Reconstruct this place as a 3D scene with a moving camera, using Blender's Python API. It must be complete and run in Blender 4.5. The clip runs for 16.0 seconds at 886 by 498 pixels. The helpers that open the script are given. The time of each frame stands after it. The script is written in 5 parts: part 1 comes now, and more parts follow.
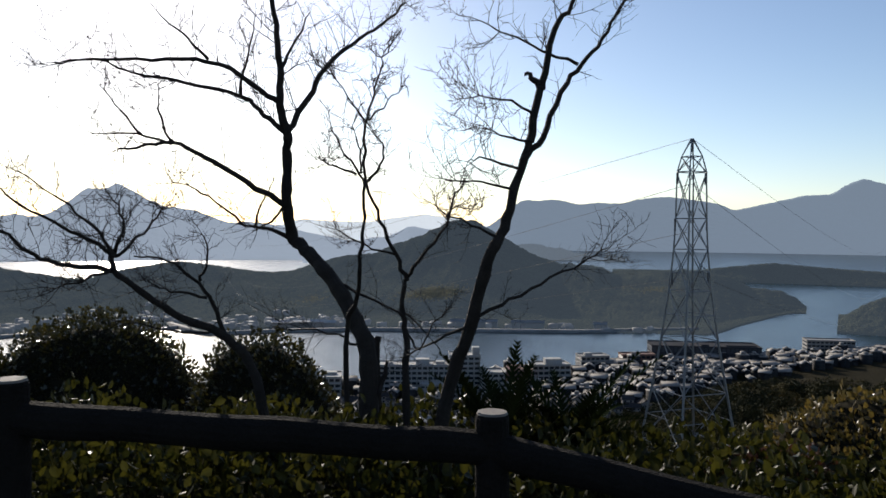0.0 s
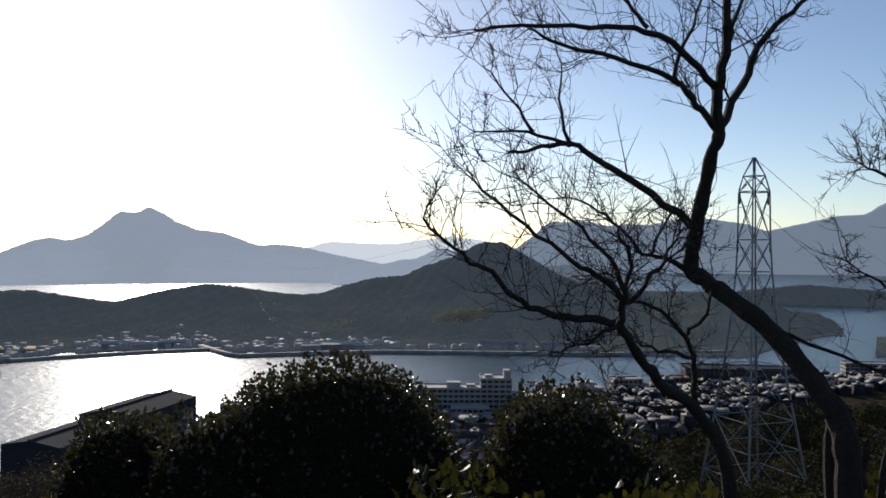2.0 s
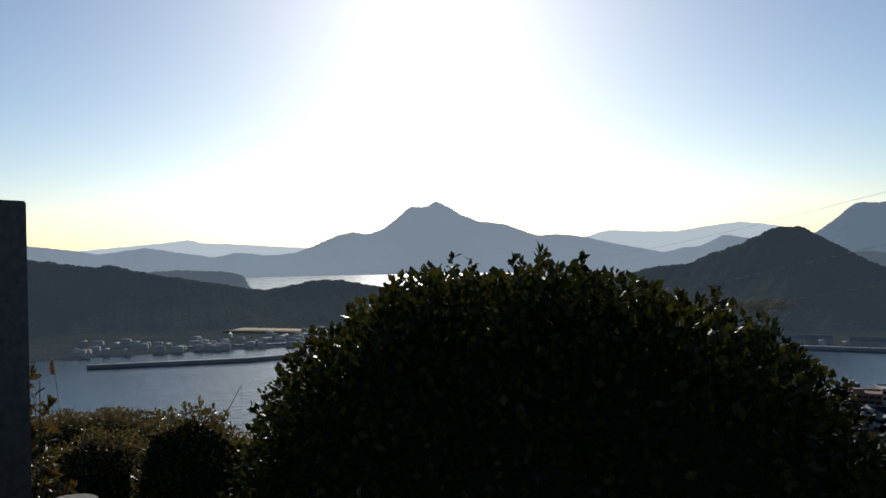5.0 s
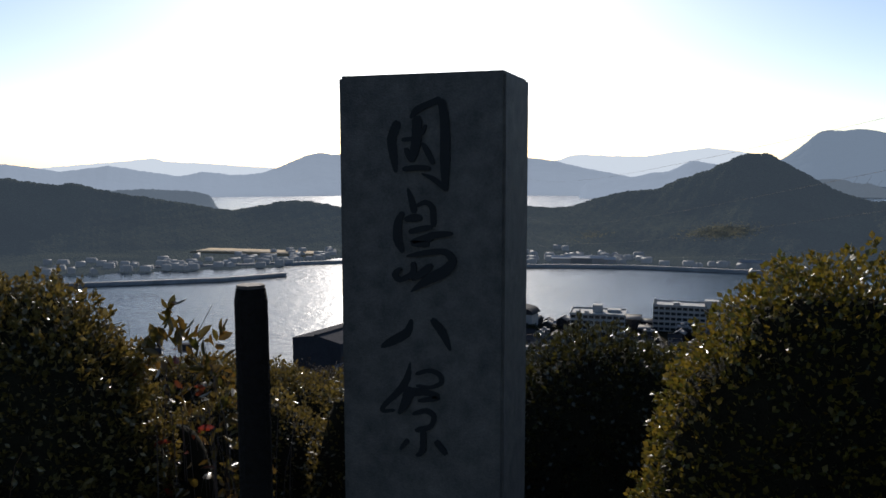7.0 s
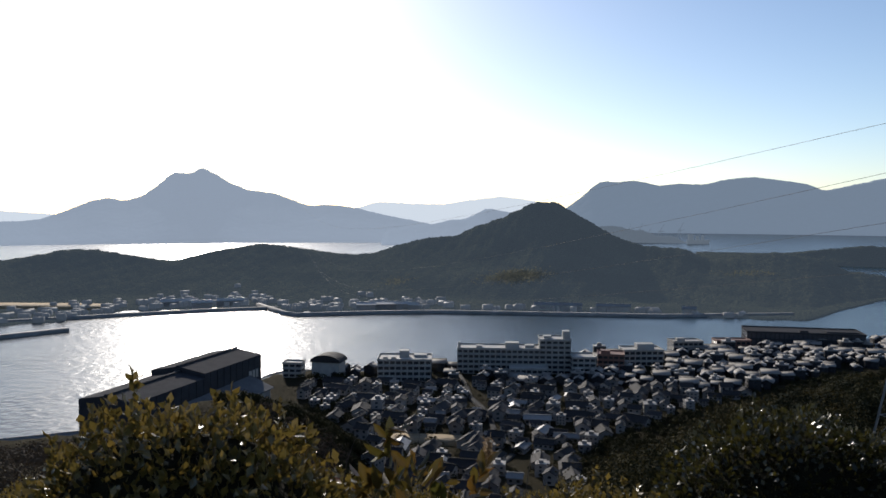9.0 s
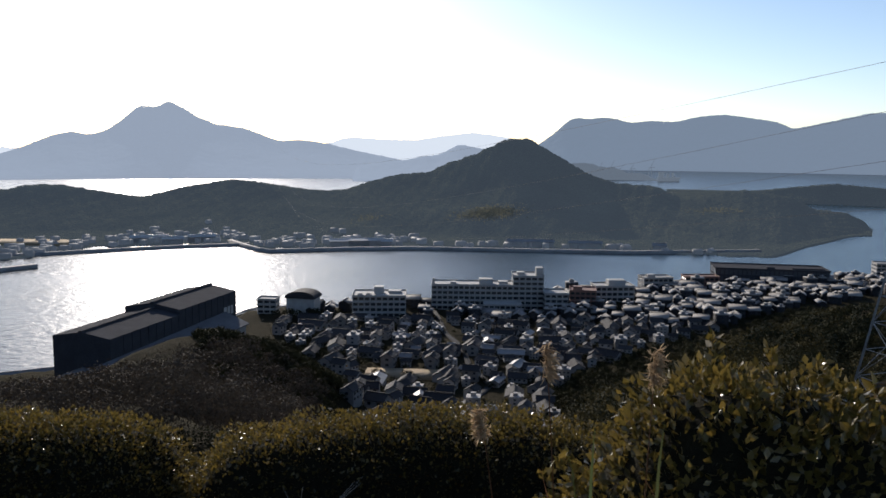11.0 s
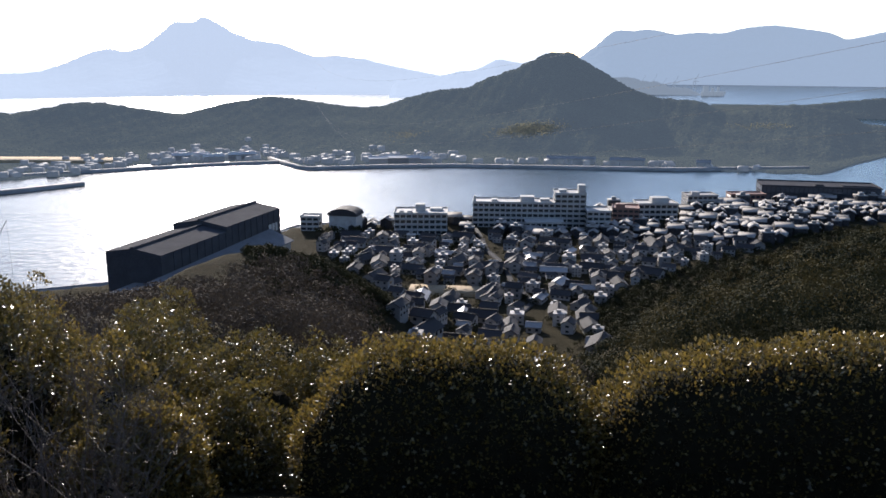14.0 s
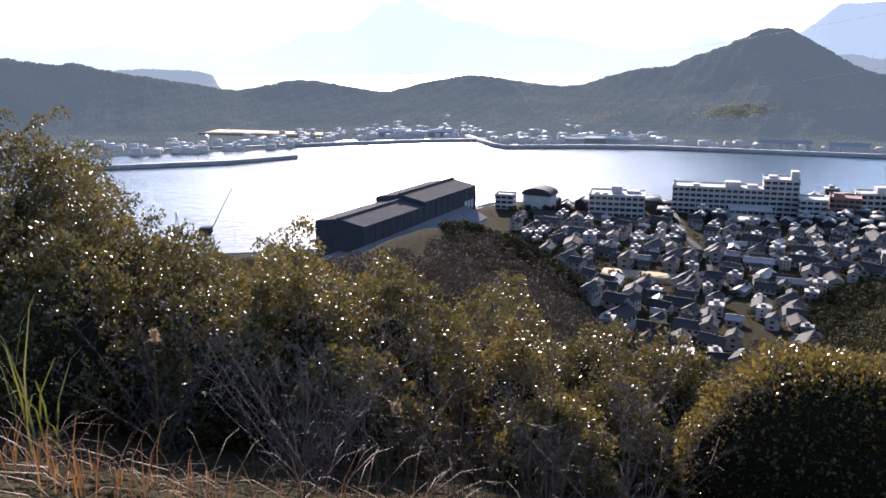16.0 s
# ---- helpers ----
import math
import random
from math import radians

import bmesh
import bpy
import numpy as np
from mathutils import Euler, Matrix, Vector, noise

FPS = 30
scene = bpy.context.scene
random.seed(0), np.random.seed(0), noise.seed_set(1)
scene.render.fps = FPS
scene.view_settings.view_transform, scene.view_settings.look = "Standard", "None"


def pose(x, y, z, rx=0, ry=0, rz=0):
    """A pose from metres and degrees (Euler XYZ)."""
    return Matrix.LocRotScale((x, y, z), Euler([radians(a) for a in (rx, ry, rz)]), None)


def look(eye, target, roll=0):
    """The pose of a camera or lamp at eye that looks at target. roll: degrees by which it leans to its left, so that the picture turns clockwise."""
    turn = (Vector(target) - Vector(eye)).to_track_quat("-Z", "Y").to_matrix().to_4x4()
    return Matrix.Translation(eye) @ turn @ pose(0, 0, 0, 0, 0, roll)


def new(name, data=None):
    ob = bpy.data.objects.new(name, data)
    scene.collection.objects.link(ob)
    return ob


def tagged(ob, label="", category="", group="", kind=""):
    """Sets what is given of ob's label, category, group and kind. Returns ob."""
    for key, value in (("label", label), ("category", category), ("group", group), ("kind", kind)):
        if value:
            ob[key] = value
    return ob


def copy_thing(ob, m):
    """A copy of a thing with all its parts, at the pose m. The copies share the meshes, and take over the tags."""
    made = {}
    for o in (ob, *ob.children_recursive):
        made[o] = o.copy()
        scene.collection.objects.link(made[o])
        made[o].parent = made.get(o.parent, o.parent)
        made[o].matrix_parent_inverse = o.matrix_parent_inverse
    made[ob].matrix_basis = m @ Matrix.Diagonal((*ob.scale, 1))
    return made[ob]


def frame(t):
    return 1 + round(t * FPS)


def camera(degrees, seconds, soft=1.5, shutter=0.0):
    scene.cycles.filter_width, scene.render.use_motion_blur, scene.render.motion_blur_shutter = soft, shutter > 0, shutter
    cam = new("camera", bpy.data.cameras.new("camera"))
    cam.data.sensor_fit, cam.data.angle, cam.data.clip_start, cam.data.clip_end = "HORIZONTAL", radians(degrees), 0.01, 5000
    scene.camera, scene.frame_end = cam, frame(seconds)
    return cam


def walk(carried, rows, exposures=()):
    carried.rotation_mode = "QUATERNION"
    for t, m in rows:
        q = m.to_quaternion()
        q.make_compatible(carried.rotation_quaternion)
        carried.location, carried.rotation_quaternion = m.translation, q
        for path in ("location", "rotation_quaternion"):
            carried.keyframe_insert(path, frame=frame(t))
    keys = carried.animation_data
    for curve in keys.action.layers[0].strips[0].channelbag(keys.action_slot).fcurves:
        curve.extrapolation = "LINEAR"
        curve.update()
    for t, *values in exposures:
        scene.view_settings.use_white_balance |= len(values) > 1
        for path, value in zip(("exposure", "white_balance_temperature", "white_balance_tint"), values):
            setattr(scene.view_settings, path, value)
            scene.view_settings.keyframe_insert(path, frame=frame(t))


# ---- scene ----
import collections

cam = camera(58.0, 16.0, soft=1.6)
PATH = [
    (0, (-1.276, 3.29, 0.679), (-1.247, 5.29, 0.628), 0.4),
    (0.5, (-1.775, 3.697, 0.693), (-1.789, 5.697, 0.684), -0.2),
    (1, (-2.27, 4.031, 0.682), (-2.282, 6.031, 0.672), 0.1),
    (1.5, (-2.811, 4.281, 0.699), (-2.838, 6.281, 0.702), 0.2),
    (2, (-3.323, 4.526, 0.703), (-3.363, 6.526, 0.707), 0.2),
    (2.5, (-3.884, 4.684, 0.706), (-3.951, 6.683, 0.717), 0.3),
    (3, (-4.472, 5.163, 0.686), (-4.563, 7.161, 0.693), -0.2),
    (3.5, (-4.973, 5.435, 0.694), (-5.198, 7.422, 0.702), -0.6),
    (4, (-5.405, 5.511, 0.718), (-5.726, 7.485, 0.722), -0.6),
    (4.5, (-5.73, 5.527, 0.72), (-6.251, 7.458, 0.724), -0.9),
    (5, (-6.111, 5.538, 0.687), (-6.823, 7.407, 0.668), -0.9),
    (5.2, (-6.307, 5.567, 0.68), (-7.124, 7.392, 0.616), -0.6),
    (7.4, (-8.967, 6.377, 0.702), (-9.449, 8.303, 0.461), 1.0),
    (7.6, (-9.176, 6.466, 0.709), (-9.527, 8.419, 0.464), 1.2),
    (8, (-9.684, 6.69, 0.734), (-9.976, 8.666, 0.633), 0.4),
    (8.5, (-10.393, 6.865, 0.751), (-10.57, 8.856, 0.672), 0.0),
    (9, (-11.048, 6.934, 0.759), (-11.205, 8.925, 0.663), 0.2),
    (11.5, (-13.598, 6.866, 0.822), (-13.612, 8.845, 0.534), 1.0),
    (12, (-14.087, 6.842, 0.825), (-13.996, 8.814, 0.505), 1.1),
    (12.5, (-14.616, 6.79, 0.821), (-14.527, 8.754, 0.452), 1.0),
    (13, (-15.19, 6.78, 0.785), (-15.128, 8.739, 0.389), 0.6),
    (13.5, (-15.739, 6.89, 0.764), (-15.762, 8.843, 0.331), 0.2),
    (14, (-16.224, 7.08, 0.772), (-16.395, 9.019, 0.315), 0.1),
    (14.5, (-16.802, 7.145, 0.786), (-17.106, 9.062, 0.303), -0.5),
    (15, (-17.193, 7.13, 0.808), (-17.625, 9.019, 0.313), -1.1),
    (15.5, (-17.547, 7.018, 0.841), (-18.03, 8.896, 0.353), -0.6),
    (16, (-17.914, 6.891, 0.876), (-18.543, 8.721, 0.37), -0.4),
]
EXPOSURES = [(0.0, 0.0, 6650, 12), (0.8, -0.05, 6650, 12), (1.5, -0.15, 6600, 12), (2.5, -0.25, 6550, 12), (3.5, -0.65, 6350, 7), (5.2, -0.55, 6350, 8),
             (7.4, -0.1, 6450, 13), (9.0, -0.08, 6450, 12), (11.5, 0.15, 6450, 14), (12.5, 0.4, 6400, 14), (14.0, 0.95, 6400, 16), (16.0, 1.55, 6450, 21)]
walk(cam, [(t, look(e, g, r)) for t, e, g, r in PATH], EXPOSURES)

# ---- light ----
SUN_AZ, SUN_EL = -21.0, 20.5  # degrees clockwise from +y, degrees up
world = bpy.data.worlds.new("sky")
scene.world = world
world.use_nodes = True
wn = world.node_tree
sky = wn.nodes.new("ShaderNodeTexSky")
sky.sky_type, sky.sun_disc = "NISHITA", False
sky.sun_elevation, sky.sun_rotation = radians(SUN_EL), radians(SUN_AZ)
sky.altitude, sky.air_density, sky.dust_density, sky.ozone_density = 100, 0.8, 0.44, 2.0
wn.nodes["Background"].inputs["Strength"].default_value = 0.13
wn.links.new(sky.outputs["Color"], wn.nodes["Background"].inputs["Color"])
sun_data = bpy.data.lights.new("sun", "SUN")
sun_data.energy, sun_data.angle, sun_data.color = 5.0, radians(0.55), (1.0, 0.93, 0.82)
sun = new("sun", sun_data)
az, el = radians(SUN_AZ), radians(SUN_EL)
sun_dir = Vector((math.sin(az) * math.cos(el), math.cos(az) * math.cos(el), math.sin(el)))
sun.matrix_world = look(sun_dir * 200, (0, 0, 0))

SEA = -108.5
RNG = np.random.default_rng(7)


# ---- materials ----
def material(name, color, rough=0.6, var=0.35, scale=6.0, color2=None, metal=0.0, bump=0.2, spec=0.5,
             island=0.0, through_light=0.0, fine=8.0, rand=0.0, haze_glow=None):
    """A node material: two noises vary the colour and raise the surface; island: change from piece to piece."""
    m = bpy.data.materials.new(name)
    m.use_nodes = True
    n, l = m.node_tree.nodes, m.node_tree.links
    p = n["Principled BSDF"]
    p.inputs["Roughness"].default_value = rough
    p.inputs["Metallic"].default_value = metal
    p.inputs["Specular IOR Level"].default_value = spec
    co = n.new("ShaderNodeTexCoord")
    big, small = n.new("ShaderNodeTexNoise"), n.new("ShaderNodeTexNoise")
    big.inputs["Scale"].default_value, small.inputs["Scale"].default_value = scale, scale * fine
    big.inputs["Detail"].default_value = small.inputs["Detail"].default_value = 5
    l.new(co.outputs["Object"], big.inputs["Vector"])
    l.new(co.outputs["Object"], small.inputs["Vector"])
    c2 = color2 or tuple(c * (1 - var) for c in color)
    mix = n.new("ShaderNodeMix")
    mix.data_type = "RGBA"
    mix.inputs["A"].default_value = (*color, 1)
    mix.inputs["B"].default_value = (*c2, 1)
    add = n.new("ShaderNodeMath")
    add.operation, add.use_clamp = "MULTIPLY_ADD", True
    l.new(big.outputs["Fac"], add.inputs[0])
    add.inputs[1].default_value = 1.6
    sub = n.new("ShaderNodeMath")
    sub.operation = "MULTIPLY_ADD"
    l.new(small.outputs["Fac"], sub.inputs[0])
    sub.inputs[1].default_value, sub.inputs[2].default_value = 0.9, -0.75
    l.new(sub.outputs[0], add.inputs[2])
    fac = add.outputs[0]
    if island or rand:
        src = n.new("ShaderNodeNewGeometry" if island else "ShaderNodeObjectInfo")
        mm = n.new("ShaderNodeMix")
        mm.inputs["Factor"].default_value = island or rand
        l.new(fac, mm.inputs["A"])
        l.new(src.outputs["Random Per Island" if island else "Random"], mm.inputs["B"])
        fac = mm.outputs["Result"]
    l.new(fac, mix.inputs["Factor"])
    l.new(mix.outputs["Result"], p.inputs["Base Color"])
    if bump:
        b = n.new("ShaderNodeBump")
        b.inputs["Strength"].default_value = bump
        b.inputs["Distance"].default_value = 0.3 / scale
        l.new(small.outputs["Fac"], b.inputs["Height"])
        l.new(b.outputs["Normal"], p.inputs["Normal"])
    if through_light:
        tr = n.new("ShaderNodeBsdfTranslucent")
        l.new(mix.outputs["Result"], tr.inputs["Color"])
        ms = n.new("ShaderNodeMixShader")
        ms.inputs["Fac"].default_value = through_light
        l.new(p.outputs["BSDF"], ms.inputs[1])
        l.new(tr.outputs["BSDF"], ms.inputs[2])
        l.new(ms.outputs["Shader"], n["Material Output"].inputs["Surface"])
    # Flat emission painted on in place of air haze.
    if haze_glow:
        p.inputs["Emission Color"].default_value = (*haze_glow, 1)
        p.inputs["Emission Strength"].default_value = 1.0
    return m


M_LEAF = material("glossy_leaf", (0.06, 0.05, 0.01), 0.33, 0.5, 3, (0.01, 0.013, 0.0035), island=0.7, through_light=0.36, bump=0, spec=0.8)
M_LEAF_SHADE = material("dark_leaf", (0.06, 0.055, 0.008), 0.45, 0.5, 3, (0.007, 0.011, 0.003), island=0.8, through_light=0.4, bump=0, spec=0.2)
# Gold of sun shining through leaves is put into this base colour.
M_LEAF_GOLD = material("sun_gold_leaf", (0.22, 0.14, 0.018), 0.35, 0.5, 3, (0.04, 0.055, 0.01), island=0.7, through_light=0.35, bump=0)
M_LEAF_OLIVE = material("olive_leaf", (0.2, 0.135, 0.03), 0.32, 0.5, 3, (0.05, 0.043, 0.012), island=0.7, through_light=0.35, bump=0, spec=0.6)
M_LEAF_BRONZE = material("bronze_leaf", (0.15, 0.075, 0.016), 0.33, 0.5, 3, (0.045, 0.055, 0.012), island=0.7, through_light=0.35, bump=0)
M_LEAF_RED = material("red_leaf", (0.28, 0.02, 0.015), 0.35, 0.5, 3, (0.12, 0.05, 0.015), island=0.7, through_light=0.35, bump=0)
M_LEAF_WILD = material("wild_leaf", (0.13, 0.092, 0.02), 0.32, 0.5, 3, (0.032, 0.032, 0.009), island=0.7, through_light=0.37, bump=0, spec=0.75)
M_CYCAD = material("cycad_frond", (0.014, 0.02, 0.007), 0.9, 0.4, 5, through_light=0.06, bump=0, spec=0.0)
# Near-black solid that stands in for the shaded inside of shrubs.
M_INNER = material("dark_core", (0.024, 0.021, 0.012), 0.95, 0.5, 12, bump=0.6, spec=0.05)
M_BARK = material("bark", (0.045, 0.036, 0.03), 0.9, 0.5, 14, bump=0.7, spec=0.2)
M_TWIG = material("pale_twig", (0.1, 0.07, 0.052), 0.8, 0.5, 10, bump=0.2)
M_GRASS = material("dry_grass", (0.19, 0.095, 0.035), 0.6, 0.5, 4, (0.09, 0.038, 0.018), island=0.8, through_light=0.4, bump=0)
M_PLUME = material("pampas_plume", (0.5, 0.38, 0.24), 0.9, 0.3, 8, (0.34, 0.22, 0.12), island=0.5, through_light=0.4, bump=0)
M_STRAP = material("green_blade", (0.07, 0.1, 0.02), 0.4, 0.5, 4, (0.16, 0.13, 0.03), island=0.7, through_light=0.3, bump=0)
M_SOIL = material("ground_cover", (0.045, 0.037, 0.022), 1.0, 0.5, 0.5, (0.02, 0.019, 0.011), bump=0.8, fine=14, spec=0.02)
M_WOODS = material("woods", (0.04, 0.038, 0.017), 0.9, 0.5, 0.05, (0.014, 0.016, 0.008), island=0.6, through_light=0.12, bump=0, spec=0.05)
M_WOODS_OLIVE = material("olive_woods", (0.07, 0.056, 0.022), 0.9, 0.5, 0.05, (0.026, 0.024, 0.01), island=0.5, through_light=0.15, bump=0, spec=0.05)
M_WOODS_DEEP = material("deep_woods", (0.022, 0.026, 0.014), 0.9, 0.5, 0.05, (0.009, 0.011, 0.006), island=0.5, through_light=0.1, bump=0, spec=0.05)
M_WOODS_BROWN = material("bare_woods", (0.085, 0.066, 0.05), 0.9, 0.5, 0.05, (0.035, 0.03, 0.022), island=0.6, through_light=0.12, bump=0, spec=0.05)
# Emission lays painted blue haze over the hill's own dark greens.
M_ISLAND = material("hazed_wooded_hill", (0.07, 0.072, 0.044), 0.95, 0.5, 0.016, (0.012, 0.017, 0.014), bump=1.0, fine=14, spec=0.0, haze_glow=(0.037, 0.05, 0.066))
M_STONE = material("granite", (0.115, 0.1, 0.085), 0.7, 0.4, 26, (0.032, 0.03, 0.028), bump=0.3, fine=9)
M_INK = material("carved_black", (0.006, 0.006, 0.0065), 0.8, 0.3, 30)
M_LOG = material("concrete_log", (0.016, 0.013, 0.011), 0.9, 0.45, 9, bump=0.5, spec=0.1)
M_LOGTOP = material("cut_log_end", (0.2, 0.17, 0.145), 0.8, 0.35, 20, bump=0.3)
M_STEEL = material("galvanised_steel", (0.3, 0.3, 0.3), 0.55, 0.3, 5, metal=0.8, bump=0.1)
M_CABLE = material("cable", (0.05, 0.05, 0.055), 0.5, 0.2, 5, bump=0)
M_WALL = material("render_wall", (0.38, 0.355, 0.325), 0.8, 0.5, 0.4, (0.14, 0.13, 0.12), rand=0.7, bump=0.1)
M_CONCRETE = material("pale_concrete", (0.42, 0.405, 0.375), 0.8, 0.3, 0.3, bump=0.1)
M_ROOF = material("roof_tile", (0.06, 0.056, 0.056), 0.8, 0.5, 0.5, (0.025, 0.024, 0.025), rand=0.7, bump=0.3, spec=0.12)
M_ROOFLIGHT = material("metal_roof", (0.28, 0.27, 0.26), 0.55, 0.4, 0.5, (0.1, 0.1, 0.1), rand=0.6, bump=0.1)
M_GLASSY = material("window_glass", (0.03, 0.035, 0.04), 0.15, 0.3, 1, bump=0)
M_SHED = material("weathered_cladding", (0.07, 0.07, 0.075), 1.0, 0.35, 0.15, bump=0.15, spec=0.03)
M_LEANTO = material("grey_sheet_roof", (0.16, 0.16, 0.165), 0.9, 0.3, 0.2, bump=0.1, spec=0.1)
M_ROAD = material("asphalt", (0.05, 0.05, 0.05), 0.95, 0.3, 0.3, bump=0.2, spec=0.1)
M_FIELD = material("dry_field", (0.3, 0.22, 0.12), 0.95, 0.4, 0.03, (0.2, 0.15, 0.09), bump=0.3)
M_QUAY = material("quay_concrete", (0.3, 0.29, 0.28), 0.9, 0.4, 0.1, bump=0.2)
M_RUST = material("brick_facade", (0.24, 0.13, 0.1), 0.8, 0.3, 0.3, bump=0.1)
M_DARKFACE = material("dark_facade", (0.06, 0.065, 0.075), 0.3, 0.3, 0.3, bump=0)
# Headland, islets, cranes and ship: haze painted in as emission.
M_MID = material("hazed_mid", (0.06, 0.07, 0.07), 1.0, 0.4, 0.01, (0.03, 0.036, 0.04), bump=0.3, spec=0, haze_glow=(0.115, 0.145, 0.18))
# Bluish emission paints the air haze onto the far ranges.
M_RANGE = material("hazed_range", (0.07, 0.085, 0.11), 1.0, 0.2, 0.003, bump=0.1, spec=0, haze_glow=(0.17, 0.22, 0.28))
M_BACK = [material("hazed_near", (0.07, 0.09, 0.12), 1.0, 0.15, 0.003, bump=0.1, spec=0, haze_glow=(0.275, 0.33, 0.4)),
          material("hazed_far", (0.1, 0.12, 0.15), 1.0, 0.1, 0.002, bump=0.05, spec=0, haze_glow=(0.66, 0.73, 0.79))]


def water_material():
    m = bpy.data.materials.new("sea_water")
    m.use_nodes = True
    n, l = m.node_tree.nodes, m.node_tree.links
    p = n["Principled BSDF"]
    p.inputs["Base Color"].default_value = (0.02, 0.045, 0.06, 1)
    p.inputs["Roughness"].default_value = 0.23
    p.inputs["IOR"].default_value = 1.33
    co = n.new("ShaderNodeTexCoord")
    waves, swell = n.new("ShaderNodeTexNoise"), n.new("ShaderNodeTexNoise")
    waves.inputs["Scale"].default_value, waves.inputs["Detail"].default_value = 0.14, 7
    swell.inputs["Scale"].default_value, swell.inputs["Detail"].default_value = 0.012, 3
    add = n.new("ShaderNodeMath")
    add.operation = "MULTIPLY"
    l.new(co.outputs["Object"], waves.inputs["Vector"])
    l.new(co.outputs["Object"], swell.inputs["Vector"])
    l.new(waves.outputs["Fac"], add.inputs[0])
    l.new(swell.outputs["Fac"], add.inputs[1])
    b = n.new("ShaderNodeBump")
    b.inputs["Strength"].default_value, b.inputs["Distance"].default_value = 0.75, 1.8
    l.new(add.outputs[0], b.inputs["Height"])
    l.new(b.outputs["Normal"], p.inputs["Normal"])
    return m


M_SEA = water_material()


# ---- mesh helpers ----
def np_mesh(name, verts, faces, mat, smooth=False):
    """A mesh from arrays of points and of equal-sided faces."""
    verts, faces = np.asarray(verts, np.float32), np.asarray(faces, np.int32)
    me = bpy.data.meshes.new(name)
    k = faces.shape[1]
    me.vertices.add(len(verts))
    me.vertices.foreach_set("co", verts.ravel())
    me.loops.add(faces.size)
    me.loops.foreach_set("vertex_index", faces.ravel())
    me.polygons.add(len(faces))
    me.polygons.foreach_set("loop_start", np.arange(0, faces.size, k, dtype=np.int32))
    me.polygons.foreach_set("loop_total", np.full(len(faces), k, np.int32))
    me.update(calc_edges=True)
    me.validate()
    if smooth:
        me.polygons.foreach_set("use_smooth", np.ones(len(faces), bool))
    me.materials.append(mat)
    return me


def mesh_of(name, bm, mat):
    me = bpy.data.meshes.new(name)
    bmesh.ops.recalc_face_normals(bm, faces=bm.faces)
    bm.to_mesh(me)
    bm.free()
    me.materials.append(mat)
    return me


def put(ob, parent):
    ob.parent = parent
    return ob


def part(name, bm, mat, parent, label=""):
    return tagged(put(new(name, mesh_of(name, bm, mat)), parent), label)


def part_np(name, verts, faces, mat, parent, label="", smooth=False):
    return tagged(put(new(name, np_mesh(name, verts, faces, mat, smooth)), parent), label)


def thing(name, label, category, place=(0, 0, 0), rz=0.0, group="", kind=""):
    ob = new(name)
    ob.matrix_world = pose(*place, 0, 0, rz)
    return tagged(ob, label, category, group, kind)


def box(bm, x0, y0, z0, x1, y1, z1):
    v = [bm.verts.new(c) for c in ((x0, y0, z0), (x1, y0, z0), (x1, y1, z0), (x0, y1, z0),
                                   (x0, y0, z1), (x1, y0, z1), (x1, y1, z1), (x0, y1, z1))]
    for f in ((0, 3, 2, 1), (4, 5, 6, 7), (0, 1, 5, 4), (1, 2, 6, 5), (2, 3, 7, 6), (3, 0, 4, 7)):
        bm.faces.new([v[i] for i in f])


def tube(bm, pts, radii, sides=6):
    """A tapered round bar along points."""
    pts = [Vector(p) for p in pts]
    rings = []
    ref = Vector((0.31, 0.87, 0.38))
    for i, p in enumerate(pts):
        d = (pts[min(i + 1, len(pts) - 1)] - pts[max(i - 1, 0)]).normalized()
        a = d.cross(ref).normalized()
        b = d.cross(a)
        rings.append([bm.verts.new(p + (a * math.cos(q) + b * math.sin(q)) * radii[i])
                      for q in (2 * math.pi * k / sides for k in range(sides))])
    for r0, r1 in zip(rings, rings[1:]):
        for k in range(sides):
            bm.faces.new((r0[k], r0[(k + 1) % sides], r1[(k + 1) % sides], r1[k]))
    bm.faces.new(rings[0][::-1])
    bm.faces.new(rings[-1])


def lumps(x, y, z=0.0, f=1.0):
    """A cheap smooth noise, about -1 to 1."""
    return (np.sin(1.7 * f * x + 1.3 * f * y + 0.6 * f * z) + np.sin(2.9 * f * y - 1.1 * f * x + 1.9 * f * z + 1.0)
            + np.sin(2.3 * f * z + 2.1 * f * x - 0.7 * f * y + 2.0) + 0.6 * np.sin(5.1 * f * x + 4.3 * f * y + 3.7 * f * z)) / 3.2


def unit(v):
    return v / np.maximum(np.linalg.norm(v, axis=1, keepdims=True), 1e-9)


